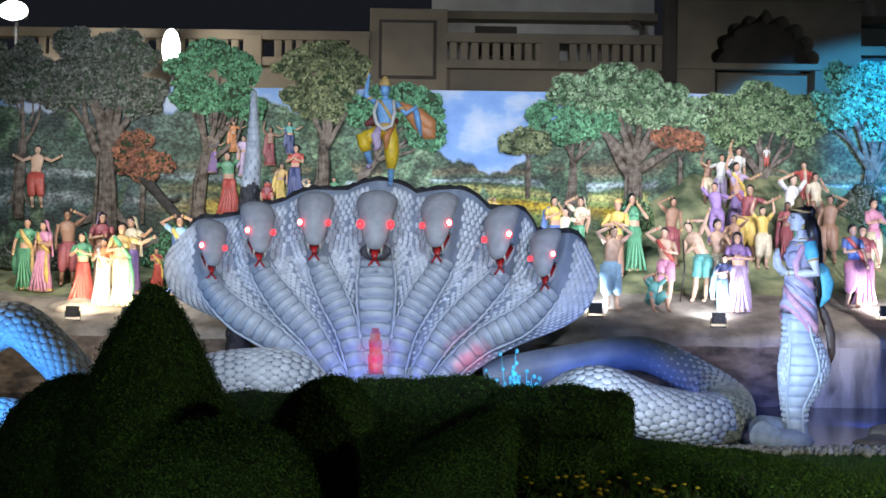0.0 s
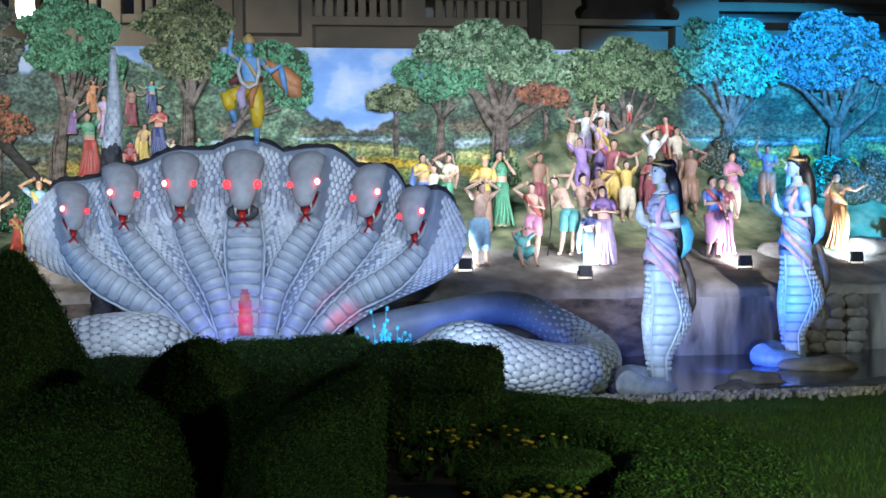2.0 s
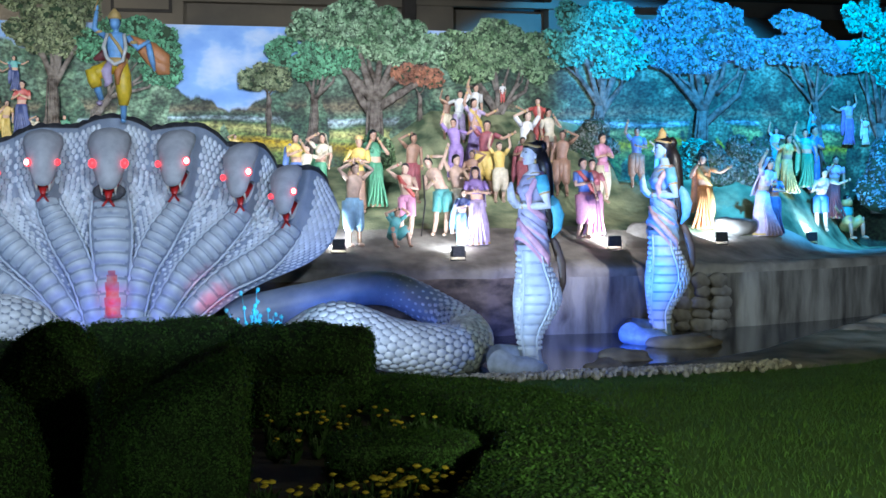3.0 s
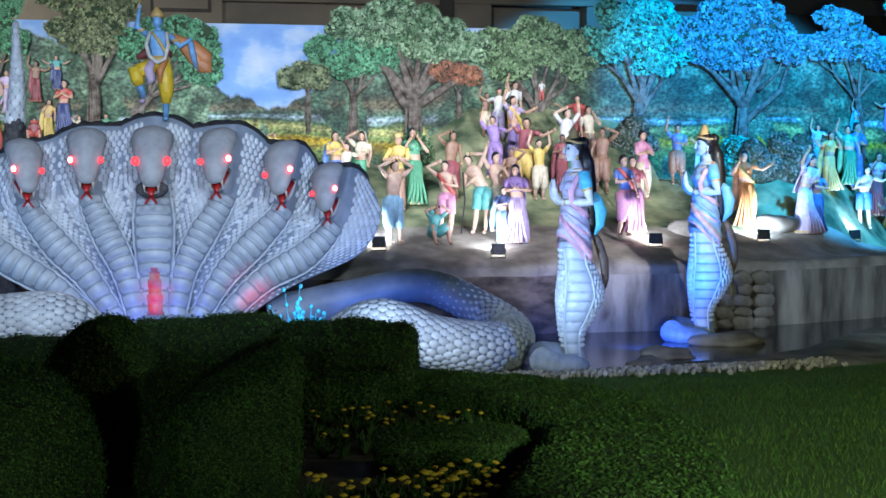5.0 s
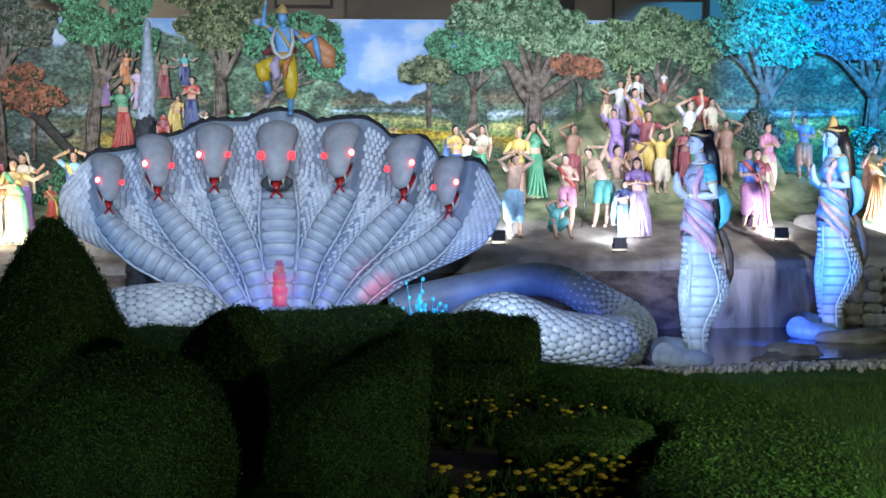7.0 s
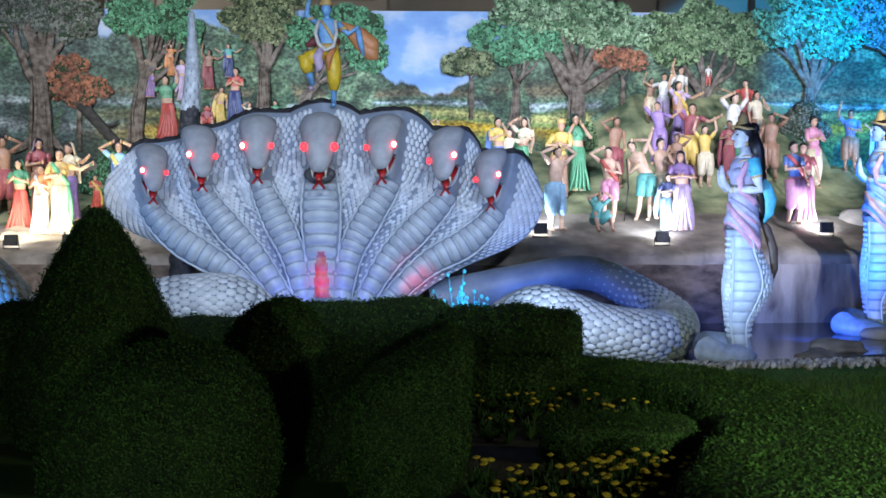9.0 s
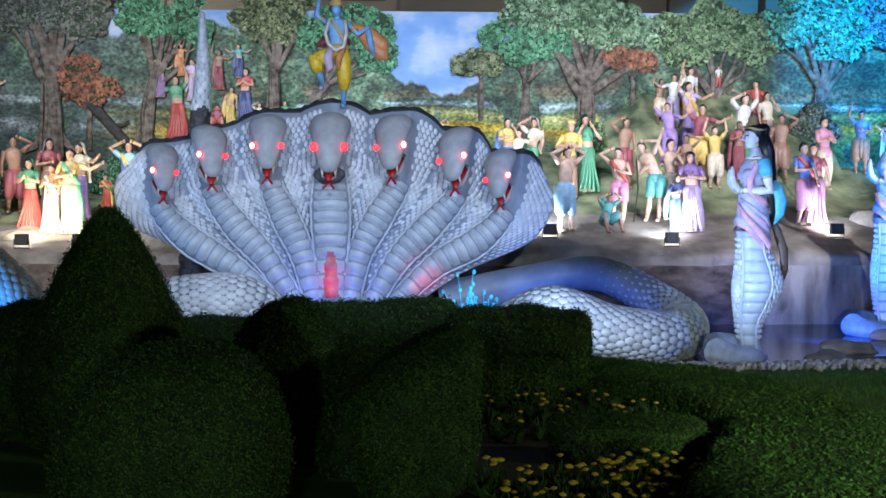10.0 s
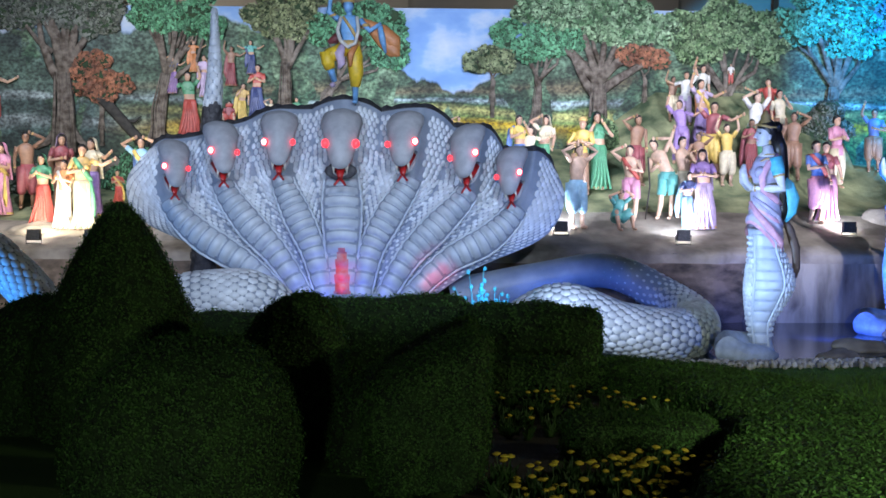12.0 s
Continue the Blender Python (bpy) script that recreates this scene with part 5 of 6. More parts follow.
    for dy in (-0.1, 0.08):
        ball(bm, (-0.15, dy - 0.03, 2.74), (0.1, 0.09, 0.09), 1, 12, 8)
    tube(bm, [(0.12, -0.12, 3.0), (-0.06, -0.2, 2.86), (-0.16, -0.2, 2.66), (-0.12, -0.17, 2.48), (0.08, -0.17, 2.34), (0.2, -0.08, 2.26)], [0.03, 0.05, 0.055, 0.05, 0.05, 0.03], 4, 10, 0.6)
    for h, rr in ((3.0, 0.13), (2.94, 0.17)):
        tube(bm, [(0.01 + rr * 1.1 * math.cos(t), rr * math.sin(t), h - 0.1 * max(0, -math.cos(t + 0.5))) for t in [2 * math.pi * q / 18 for q in range(19)]], [0.014] * 19, 8, 6)
    # arms: elbows bent, palms joined before the chest
    for sy in (-1, 1):
        sh, el, wr = Vector((0.05, sy * 0.19, 2.92)), Vector((0.13, sy * 0.27, 2.5)), Vector((-0.26, sy * 0.07, 2.5))
        tube(bm, [sh, sh.lerp(el, 0.3), sh.lerp(el, 0.65), el, el.lerp(wr, 0.35), el.lerp(wr, 0.7), wr], [0.085, 0.085, 0.072, 0.066, 0.066, 0.052, 0.044], 0, 12)
        tube(bm, [sh + Vector((0, 0, 0.04)), sh.lerp(el, 0.3), sh.lerp(el, 0.5)], [0.095, 0.1, 0.09], 7 if sy < 0 else 1, 12)
        tube(bm, [wr, wr + Vector((-0.09, -sy * 0.03, 0.1)), wr + Vector((-0.11, -sy * 0.045, 0.24)), wr + Vector((-0.1, -sy * 0.05, 0.36))], [0.045, 0.055, 0.048, 0.018], 0, 10)
        for t in (0.55, 0.85):
            p = el.lerp(wr, t)
            tube(bm, [p, p + (wr - el).normalized() * 0.03], [0.06 - 0.012 * t] * 2, 8, 10)
        p = sh.lerp(el, 0.52)
        tube(bm, [p, p + (el - sh).normalized() * 0.03], [0.088, 0.085], 8, 10)
    # head in profile: face, nose, chin, ear, hair, crown
    hc = Vector((-0.03, 0, 3.3))
    rings = []
    for dz, a, b, c in ((-0.175, 0.05, 0.05, -0.07), (-0.15, 0.085, 0.075, -0.045), (-0.08, 0.115, 0.1, -0.015), (0.0, 0.13, 0.115, 0.0), (0.08, 0.13, 0.115, 0.005), (0.15, 0.1, 0.09, 0.01), (0.19, 0.04, 0.04, 0.01)):
        rings.append([hc + Vector((c + a * math.cos(2 * math.pi * q / 16), b * math.sin(2 * math.pi * q / 16), dz)) for q in range(16)])
    loft(bm, rings, 0)
    tube(bm, [hc + Vector(v) for v in ((-0.125, 0, 0.05), (-0.155, 0, -0.01), (-0.165, 0, -0.04), (-0.13, 0, -0.055))], [0.014, 0.02, 0.026, 0.012], 0, 8)
    ball(bm, hc + Vector((-0.12, 0, -0.095)), (0.03, 0.04, 0.016), 4, 8, 5)
    for sy in (-1, 1):
        ball(bm, hc + Vector((-0.11, sy * 0.055, 0.015)), (0.02, 0.02, 0.012), 3, 8, 5)
        ball(bm, hc + Vector((0.02, sy * 0.112, -0.04)), (0.025, 0.014, 0.045), 0, 8, 5)
        ball(bm, hc + Vector((0.02, sy * 0.118, -0.12)), (0.02, 0.016, 0.035), 8, 8, 5)
    rings = []
    for dz, a, b, c in ((-0.1, 0.08, 0.09, 0.1), (0.0, 0.12, 0.13, 0.06), (0.09, 0.15, 0.14, 0.025), (0.16, 0.125, 0.12, 0.02), (0.22, 0.06, 0.06, 0.02)):
        rings.append([hc + Vector((c + a * math.cos(2 * math.pi * q / 16), b * math.sin(2 * math.pi * q / 16), dz)) for q in range(16)])
    loft(bm, rings, 3)
    ball(bm, hc + Vector((0.17, 0, 0.1)), (0.09, 0.09, 0.1), 3, 12, 8)
    tube(bm, [hc + Vector(v) for v in ((0.14, 0, 0.02), (0.22, 0.0, -0.2), (0.25, 0.02, -0.5), (0.27, 0.02, -0.85), (0.3, 0.0, -1.15), (0.27, 0, -1.35))], [0.1, 0.12, 0.13, 0.12, 0.085, 0.02], 3, 14)
    tube(bm, [hc + Vector((0.14 * math.cos(t) + 0.015, 0.135 * math.sin(t), 0.1 + 0.04 * max(0, -math.cos(t)))) for t in [2 * math.pi * q / 20 for q in range(21)]], [0.02] * 21, 8, 6)
    loft(bm, [[hc + Vector((0.0 + r * math.cos(2 * math.pi * q / 14), r * math.sin(2 * math.pi * q / 14), dz)) for q in range(14)] for dz, r in ((0.13, 0.11), (0.19, 0.1), (0.22, 0.07), (0.27, 0.075), (0.31, 0.045), (0.36, 0.01))], 8)
    # scarf end and dark cape hanging behind
    tube(bm, [(0.2, -0.05, 2.72), (0.32, -0.1, 2.55), (0.38, -0.12, 2.35), (0.36, -0.12, 2.15), (0.28, -0.1, 2.0)], [0.02, 0.08, 0.1, 0.07, 0.012], 7, 12, 0.45)
    tube(bm, [(0.28, 0.05, 2.1), (0.4, 0.04, 1.9), (0.5, 0.02, 1.6), (0.52, 0.02, 1.3), (0.44, 0.02, 1.0)], [0.03, 0.07, 0.075, 0.06, 0.015], 9, 10, 0.6)
    for v in bm.verts:
        w = 0.006 * noise.noise(v.co * 9)
        v.co = (Matrix.Rotation(math.radians(turn), 3, "Z") @ (v.co + Vector((w, w, 0)))) * k
    mats = [paint(skin), paint(cloth), paint(tail), paint(HAIR, 0.35), paint(drape), SCALE, BELLY, paint(scarf), paint(GOLD), paint((0.12, 0.08, 0.06))]
    return tagged(done("serpent_woman_statue", bm, mats, (x, y, z)), label, "statue")


serpent_woman(5.3, 18.45, 0.12, 1.0, 8, (0.5, 0.46, 0.62), (0.78, 0.42, 0.52), (0.72, 0.7, 0.72), (0.42, 0.48, 0.58), (0.15, 0.6, 0.75),
              "tall pale serpent woman statue with joined hands and scaled tail")
serpent_woman(8.95, 22.3, 0.0, 1.1, -6, (0.25, 0.4, 0.65), (0.55, 0.36, 0.34), (0.45, 0.6, 0.7), (0.25, 0.36, 0.52), (0.2, 0.5, 0.7),
              "tall blue-lit serpent woman statue with joined hands and scaled tail")


def dancer(x, y, z, h):
    """A dancing figure on one leg with a flying scarf, as one plain mesh."""
    bm = bmesh.new()
    tube(bm, [(0.1, 0, 0.06), (0.1, -0.02, 0.5), (0.06, 0, 0.95)], [0.045, 0.06, 0.09], 0, 10)
    tube(bm, [(0.1, -0.01, 0.28), (0.11, -0.03, 0.5), (0.09, -0.01, 0.75), (0.04, 0, 0.98)], [0.075, 0.12, 0.135, 0.13], 1, 12)
    ball(bm, (0.1, -0.06, 0.03), (0.05, 0.12, 0.04), 0, 8, 4)
    tube(bm, [(-0.04, 0, 0.95), (-0.2, -0.1, 0.82), (-0.36, -0.2, 0.78)], [0.12, 0.13, 0.1], 1, 12)
    tube(bm, [(-0.36, -0.2, 0.8), (-0.32, -0.18, 0.6), (-0.24, -0.12, 0.36)], [0.075, 0.065, 0.045], 0, 10)
    tube(bm, [(-0.37, -0.2, 0.84), (-0.34, -0.19, 0.66), (-0.31, -0.17, 0.56)], [0.11, 0.1, 0.085], 1, 10)
    ball(bm, (-0.27, -0.18, 0.3), (0.05, 0.12, 0.045), 5, 8, 4)
    loft(bm, [[(0.0 + rx * math.cos(2 * math.pi * k / 14), ry * math.sin(2 * math.pi * k / 14), cz) for k in range(14)] for cz, rx, ry in
              ((0.9, 0.17, 0.13), (1.0, 0.155, 0.115), (1.1, 0.13, 0.1), (1.25, 0.165, 0.115), (1.38, 0.18, 0.105), (1.45, 0.1, 0.07))], 0)
    loft(bm, [[(rx * math.cos(2 * math.pi * k / 14), rx * 0.75 * math.sin(2 * math.pi * k / 14), cz) for k in range(14)] for cz, rx in ((0.93, 0.18), (0.98, 0.19), (1.04, 0.165))], 3)
    tube(bm, [(0.12, -0.1, 0.98), (0.02, -0.17, 0.8), (0.02, -0.17, 0.6)], [0.04, 0.06, 0.02], 4, 8, 0.6)
    ball(bm, (-0.02, -0.02, 1.6), (0.085, 0.1, 0.12), 0, 12, 8)
    ball(bm, (-0.02, 0.02, 1.64), (0.095, 0.1, 0.11), 2, 12, 8)
    loft(bm, [[(-0.02 + rx * math.cos(2 * math.pi * k / 12), -0.01 + rx * math.sin(2 * math.pi * k / 12), cz) for k in range(12)] for cz, rx in ((1.66, 0.1), (1.7, 0.11), (1.76, 0.08), (1.83, 0.02))], 3)
    tube(bm, [(0, 0, 1.42), (-0.01, -0.01, 1.52)], [0.05, 0.05], 0, 9)
    tube(bm, [(-0.17, 0, 1.38), (-0.34, -0.05, 1.5), (-0.3, -0.08, 1.78)], [0.055, 0.045, 0.03], 0, 9)
    ball(bm, (-0.3, -0.08, 1.83), (0.035, 0.035, 0.05), 0, 8, 5)
    tube(bm, [(-0.33, -0.12, 1.78), (-0.27, -0.06, 1.96)], [0.012, 0.012], 3, 6)
    tube(bm, [(0.17, 0, 1.38), (0.34, -0.03, 1.2), (0.52, -0.08, 1.32)], [0.055, 0.045, 0.03], 0, 9)
    for k in range(2):
        tube(bm, [(0.16, 0.06, 1.4 - k * 0.1), (0.32, 0.08, 1.3), (0.55, 0.06, 1.18 - 0.1 * k), (0.75, 0.0, 1.02 - 0.16 * k), (0.82, -0.03, 0.9 - 0.1 * k)], [0.04, 0.09, 0.14, 0.12, 0.02], 4, 10, 0.5)
    tube(bm, [(-0.1, -0.1, 1.42), (0.05, -0.14, 1.2), (0.14, -0.1, 1.02)], [0.02, 0.028, 0.02], 3, 8)
    # garland, armlets, anklets, dark scarf behind, pink waist cloth
    tube(bm, [(-0.13, -0.08, 1.42), (-0.19, -0.13, 1.2), (-0.14, -0.17, 1.02), (-0.02, -0.19, 0.92), (0.1, -0.17, 0.98), (0.15, -0.13, 1.2), (0.12, -0.08, 1.42)], [0.03] * 7, 6, 8)
    for px_, pz_ in ((-0.27, 1.45), (0.27, 1.29)):
        ball(bm, (px_, -0.03, pz_), (0.065, 0.065, 0.035), 3, 10, 5)
    tube(bm, [(-0.36, 0.1, 1.02), (-0.2, 0.12, 1.1), (0.0, 0.13, 1.12), (0.2, 0.12, 1.08)], [0.03, 0.1, 0.12, 0.05], 7, 10, 0.5)
    tube(bm, [(-0.1, -0.16, 0.96), (-0.16, -0.22, 0.8), (-0.12, -0.22, 0.64), (-0.18, -0.2, 0.56)], [0.05, 0.08, 0.07, 0.02], 5, 10, 0.6)
    tube(bm, [(0.5, -0.05, 1.28), (0.54, -0.04, 1.05), (0.6, -0.02, 0.84)], [0.045, 0.055, 0.02], 0, 8, 0.6)
    for v in bm.verts:
        w = 0.012 * noise.noise(v.co * 8)
        v.co = (v.co + Vector((w, w, 0))) * (h / 1.9)
    ob = done("dancer_statue", bm, [paint(BLUESKIN), paint((0.8, 0.55, 0.03)), paint(HAIR), paint(GOLD), paint(ORANGE), paint(LILAC), paint(WHITEC), paint((0.2, 0.05, 0.05))], (x, y, z))
    return tagged(ob, "blue-skinned dancing statue in yellow with a flying orange scarf", "statue")


dancer(-1.03, 21.75, 4.0, 1.98)

figure(-9.14, 27.36, 1.89, 1.56, GREEN, GREEN, "sari", ("down","down"), sash=GOLD, yaw=8,
       label="woman in a green sari standing on the stage")
figure(-8.73, 27.22, 1.86, 1.53, PINK, PINK, "sari", ("down","chest"), veil=PINK, sash=YELLOW, yaw=-23,
       label="woman in a pink sari with yellow border")
figure(-8.37, 27.70, 1.98, 1.67, None, MAROON, "dhoti", ("down","head"), skin=BROWN, yaw=16,
       label="bare-chested man shading his eyes, maroon dhoti")
figure(-7.59, 26.18, 1.68, 1.46, GREEN, RED, "skirt", ("pray","pray"), veil=GREEN, yaw=-9,
       label="woman with green veil and red skirt, hands joined")
figure(-7.48, 27.30, 1.92, 1.67, MAROON, BROWN, "sari", ("chest","down"), veil=LILAC, yaw=24,
       label="woman in brown with a lilac veil")
figure(-7.04, 25.88, 1.63, 1.40, ORANGE, WHITEC, "sari", ("pray","pray"), sash=WHITEC, yaw=-17,
       label="girl in white with an orange blouse, hands joined")
figure(-6.66, 25.82, 1.63, 1.72, GOLD, CREAM, "sari", ("chest","out"), sash=GREEN, yaw=10,
       label="woman in a cream sari lit from below")
figure(-6.72, 26.84, 1.84, 1.65, CREAM, PURPLE, "sari", ("down","out"), veil=CREAM, yaw=-25,
       label="woman in cream and purple leaning forward")
figure(-6.34, 27.50, 1.99, 0.84, RED, RED, "skirt", ("pray","pray"), sash=YELLOW, yaw=18,
       label="small child in red and yellow")
figure(-5.64, 26.70, 1.84, 1.69, SKYB, BLUEC, "sari", ("head","head"), sash=YELLOW, yaw=-11,
       label="woman in a blue sari with hands on her head")
figure(3.43, 25.10, 1.71, 1.70, None, SKYB, "dhoti", ("head","head"), skin=PALE, yaw=26,
       label="bare-chested man holding his head, pale blue dhoti")
figure(3.79, 27.06, 2.36, 1.65, YELLOW, BROWN, "trousers", ("chest","chest"), hat=1, yaw=-19,
       label="man in a yellow shirt with folded arms")
figure(4.14, 27.42, 2.48, 1.68, GREEN, GREEN, "sari", ("face","face"), veil=(0.03,0.12,0.07), yaw=12,
       label="woman in a dark green veil")
figure(3.07, 27.78, 2.60, 1.50, CREAM, GREEN, "sari", ("head","down"), veil=CREAM, yaw=-27,
       label="woman in pale green and cream")
figure(2.46, 27.76, 2.59, 1.51, YELLOW, BLUEC, "sari", ("pray","face"), yaw=20,
       label="woman in yellow and blue watching")
figure(2.72, 27.76, 2.59, 1.26, CREAM, CREAM, "robe", ("down","out"), skin=PALE, yaw=-13,
       label="figure in pale cream clothes")
figure(4.26, 25.04, 1.69, 1.27, TEAL, TEAL, "dhoti", ("head","head"), seat=True, lean=12, yaw=28,
       label="woman in teal seated on the ground, hands on her head")
figure(4.54, 25.52, 1.85, 1.55, None, PINK, "shorts", ("head","chest"), skin=PALE, sash=RED, yaw=-21,
       label="bare-chested man with pink cloth and red sash")
figure(5.08, 27.54, 2.55, 1.56, None, MAROON, "dhoti", ("head","down"), skin=BROWN, yaw=14,
       label="dark-skinned man with raised arm")
figure(5.29, 25.64, 1.89, 1.69, None, TEAL, "shorts", ("chest","head"), skin=PALE, side=-24, stick=True, yaw=-29,
       label="old man in teal cloth leaning on a stick")
figure(5.66, 25.72, 1.92, 1.67, None, CREAM, "dhoti", ("up","chest"), skin=PALE, yaw=22,
       label="bare-chested man with one arm raised")
figure(5.94, 25.12, 1.72, 1.59, PURPLE, LILAC, "skirt", ("chest","chest"), veil=LILAC, yaw=-15,
       label="woman in a flowing lilac sari")
figure(5.69, 25.12, 1.72, 1.14, NAVY, SKYB, "sari", ("chest","down"), skin=PALE, yaw=8,
       label="girl in pale blue before a woman")
figure(6.12, 28.12, 3.06, 1.42, PURPLE, PURPLE, "trousers", ("up","out"), yaw=-23,
       label="man in a purple shirt with arms flung up")
figure(6.23, 29.32, 4.06, 1.05, None, CREAM, "dhoti", ("up","out"), skin=BROWN, yaw=16,
       label="boy with raised arms on the mound")
figure(6.52, 29.22, 3.97, 1.24, WHITEC, LILAC, "trousers", ("out","up"), yaw=-9,
       label="boy in white on the mound")
figure(6.70, 28.56, 3.43, 1.55, LILAC, PURPLE, "skirt", ("up","out"), sash=YELLOW, yaw=24,
       label="woman in lilac and purple reaching out")
figure(6.83, 27.74, 2.75, 1.67, MAROON, YELLOW, "dhoti", ("up","out"), yaw=-17,
       label="man in maroon and yellow on the mound")
figure(7.05, 27.52, 2.56, 1.37, YELLOW, CREAM, "dhoti", ("up","up"), skin=PALE, yaw=10,
       label="boy in yellow running downhill")
figure(6.37, 27.28, 2.43, 1.30, None, MAROON, "dhoti", ("chest","head"), skin=BROWN, yaw=-25,
       label="dark man behind the lilac woman")
figure(6.93, 29.34, 4.07, 1.31, WHITEC, ORANGE, "trousers", ("up","down"), yaw=18,
       label="child in white on the mound")
figure(7.67, 27.74, 2.75, 1.30, MAROON, MAROON, "sari", ("pray","face"), skin=BROWN, yaw=-11,
       label="woman in maroon with joined hands")
figure(7.84, 27.98, 2.94, 1.74, WHITEC, GREEN, "trousers", ("head","up"), skin=PALE, yaw=26,
       label="man in white with both arms raised")
figure(8.38, 28.98, 3.74, 1.31, RED, RED, "trousers", ("out","down"), yaw=-19,
       label="child in a red shirt")
figure(8.51, 28.52, 3.34, 1.42, CREAM, BROWN, "trousers", ("down","face"), yaw=12,
       label="boy in plain cream clothes")
figure(8.63, 27.76, 2.69, 1.52, None, BROWN, "dhoti", ("down","head"), skin=BROWN, yaw=-27,
       label="dark bare-chested man with raised arm")
figure(8.36, 25.44, 1.81, 1.71, BLUEC, PINK, "dhoti", ("chest","down"), sash=RED, yaw=20,
       label="man in blue with a red scarf and pink dhoti")
figure(8.66, 25.70, 1.88, 1.62, MAROON, PINK, "sari", ("down","down"), yaw=-13,
       label="woman in pink behind a man in blue")
figure(9.58, 27.76, 2.52, 1.63, PINK, CREAM, "trousers", ("chest","chest"), yaw=28,
       label="man in a pink shirt with folded arms")
figure(10.64, 28.28, 2.90, 1.42, BLUEC, BROWN, "dhoti", ("up","chest"), skin=BROWN, yaw=-21,
       label="dark man in blue behind the pond")
figure(11.34, 28.28, 2.90, 1.29, WHITEC, SKYB, "sari", ("out","down"), yaw=14,
       label="pale figure in white cloth")
figure(11.77, 27.00, 1.95, 1.70, ORANGE, ORANGE, "sari", ("face","out"), veil=TEAL, sash=GOLD, yaw=-29,
       label="woman in an orange sari with hand raised")
figure(13.39, 27.18, 1.76, 1.82, LILAC, LILAC, "skirt", ("up","chest"), lean=14, veil=LILAC, yaw=22,
       label="woman in a lilac sari bending forward")
figure(13.64, 27.26, 1.80, 1.50, BLUEC, NAVY, "sari", ("down","chest"), yaw=-15,
       label="girl in a dark blue sari")
figure(14.74, 28.64, 2.75, 1.44, GOLD, GOLD, "sari", ("out","face"), yaw=8,
       label="woman in a gold sari")
figure(15.65, 29.52, 2.89, 1.49, TEAL, GREEN, "sari", ("up","down"), yaw=-23,
       label="woman in a teal sari")
figure(16.03, 29.78, 2.75, 1.73, BLUEC, BLUEC, "trousers", ("face","chest"), yaw=16,
       label="man in blue shirt and trousers")
figure(15.78, 28.82, 1.79, 1.58, None, BLUEC, "shorts", ("chest","out"), skin=PALE, lean=10, yaw=-9,
       label="bare-chested boy in blue shorts")
figure(17.08, 29.90, 1.55, 1.75, TEAL, GOLD, "dhoti", ("out","down"), seat=True, yaw=24,
       label="boy in a teal shirt crouching")
figure(16.72, 29.90, 2.08, 1.63, LILAC, MAROON, "sari", ("face","down"), yaw=-17,
       label="woman in lilac and maroon sari")
figure(-9.84, 30.12, 3.76, 1.51, None, RED, "dhoti", ("out","out"), skin=PALE, yaw=5, flat=0.3,
       label="bare-chested painted figure in a red dhoti on the wall")
figure(-5.62, 30.12, 4.67, 0.88, NAVY, PURPLE, "sari", ("head","out"), yaw=-13, flat=0.3,
       label="small painted woman in dark blue on the wall")
figure(-5.11, 30.12, 5.18, 0.75, ORANGE, ORANGE, "sari", ("head","out"), yaw=9, flat=0.3,
       label="small painted woman in orange on the wall")
figure(-5.25, 30.12, 3.63, 1.55, GREEN, RED, "skirt", ("out","up"), yaw=-6, flat=0.3,
       label="painted woman in green and red with raised arm on the wall")
figure(-4.87, 30.12, 4.59, 0.99, LILAC, LILAC, "sari", ("down","face"), yaw=13, flat=0.3,
       label="small painted woman in lilac on the wall")
figure(-4.21, 30.12, 4.86, 0.94, BROWN, MAROON, "sari", ("up","out"), skin=BROWN, yaw=-10, flat=0.3,
       label="small painted woman in brown on the wall")
figure(-3.76, 30.12, 5.14, 0.80, TEAL, NAVY, "sari", ("out","out"), yaw=6, flat=0.3,
       label="small painted woman in teal on the wall")
figure(-3.58, 30.12, 4.09, 1.28, RED, NAVY, "skirt", ("pray","pray"), yaw=-14, flat=0.3,
       label="painted woman in red and dark blue on the wall")
figure(-3.93, 30.12, 3.93, 0.99, GOLD, YELLOW, "sari", ("face","down"), yaw=10, flat=0.3,
       label="painted woman in yellow on the wall")
figure(-4.24, 30.12, 3.92, 0.89, MAROON, RED, "dhoti", ("down","down"), seat=True, yaw=-7, flat=0.3,
       label="painted figure seated in red on the wall")
figure(-3.27, 30.12, 3.76, 0.79, CREAM, CREAM, "sari", ("head","down"), yaw=14, flat=0.3,
       label="painted woman in cream on the wall")
figure(-2.66, 30.12, 3.76, 0.84, GREEN, GREEN, "sari", ("down","down"), veil=(0.03,0.15,0.08), yaw=-11, flat=0.3,
       label="painted woman in a dark veil on the wall")
figure(1.23, 30.12, 3.42, 0.75, YELLOW, GOLD, "sari", ("head","down"), yaw=7, flat=0.3,
       label="painted woman in yellow on the wall")
figure(7.80, 30.12, 4.99, 0.50, WHITEC, RED, "trousers", ("down","down"), yaw=-15, flat=0.3,
       label="tiny painted child in the tree on the wall")
figure(16.24, 30.12, 4.01, 0.96, SKYB, TEAL, "sari", ("up","down"), yaw=11, flat=0.3,
       label="small painted woman in pale blue on the wall")
figure(17.19, 30.12, 4.01, 1.19, LILAC, PURPLE, "sari", ("out","up"), yaw=-8, flat=0.3,
       label="small painted woman in lilac on the wall")
figure(17.68, 30.12, 4.02, 0.74, WHITEC, WHITEC, "sari", ("up","down"), yaw=4, flat=0.3,
       label="small painted child in white on the wall")
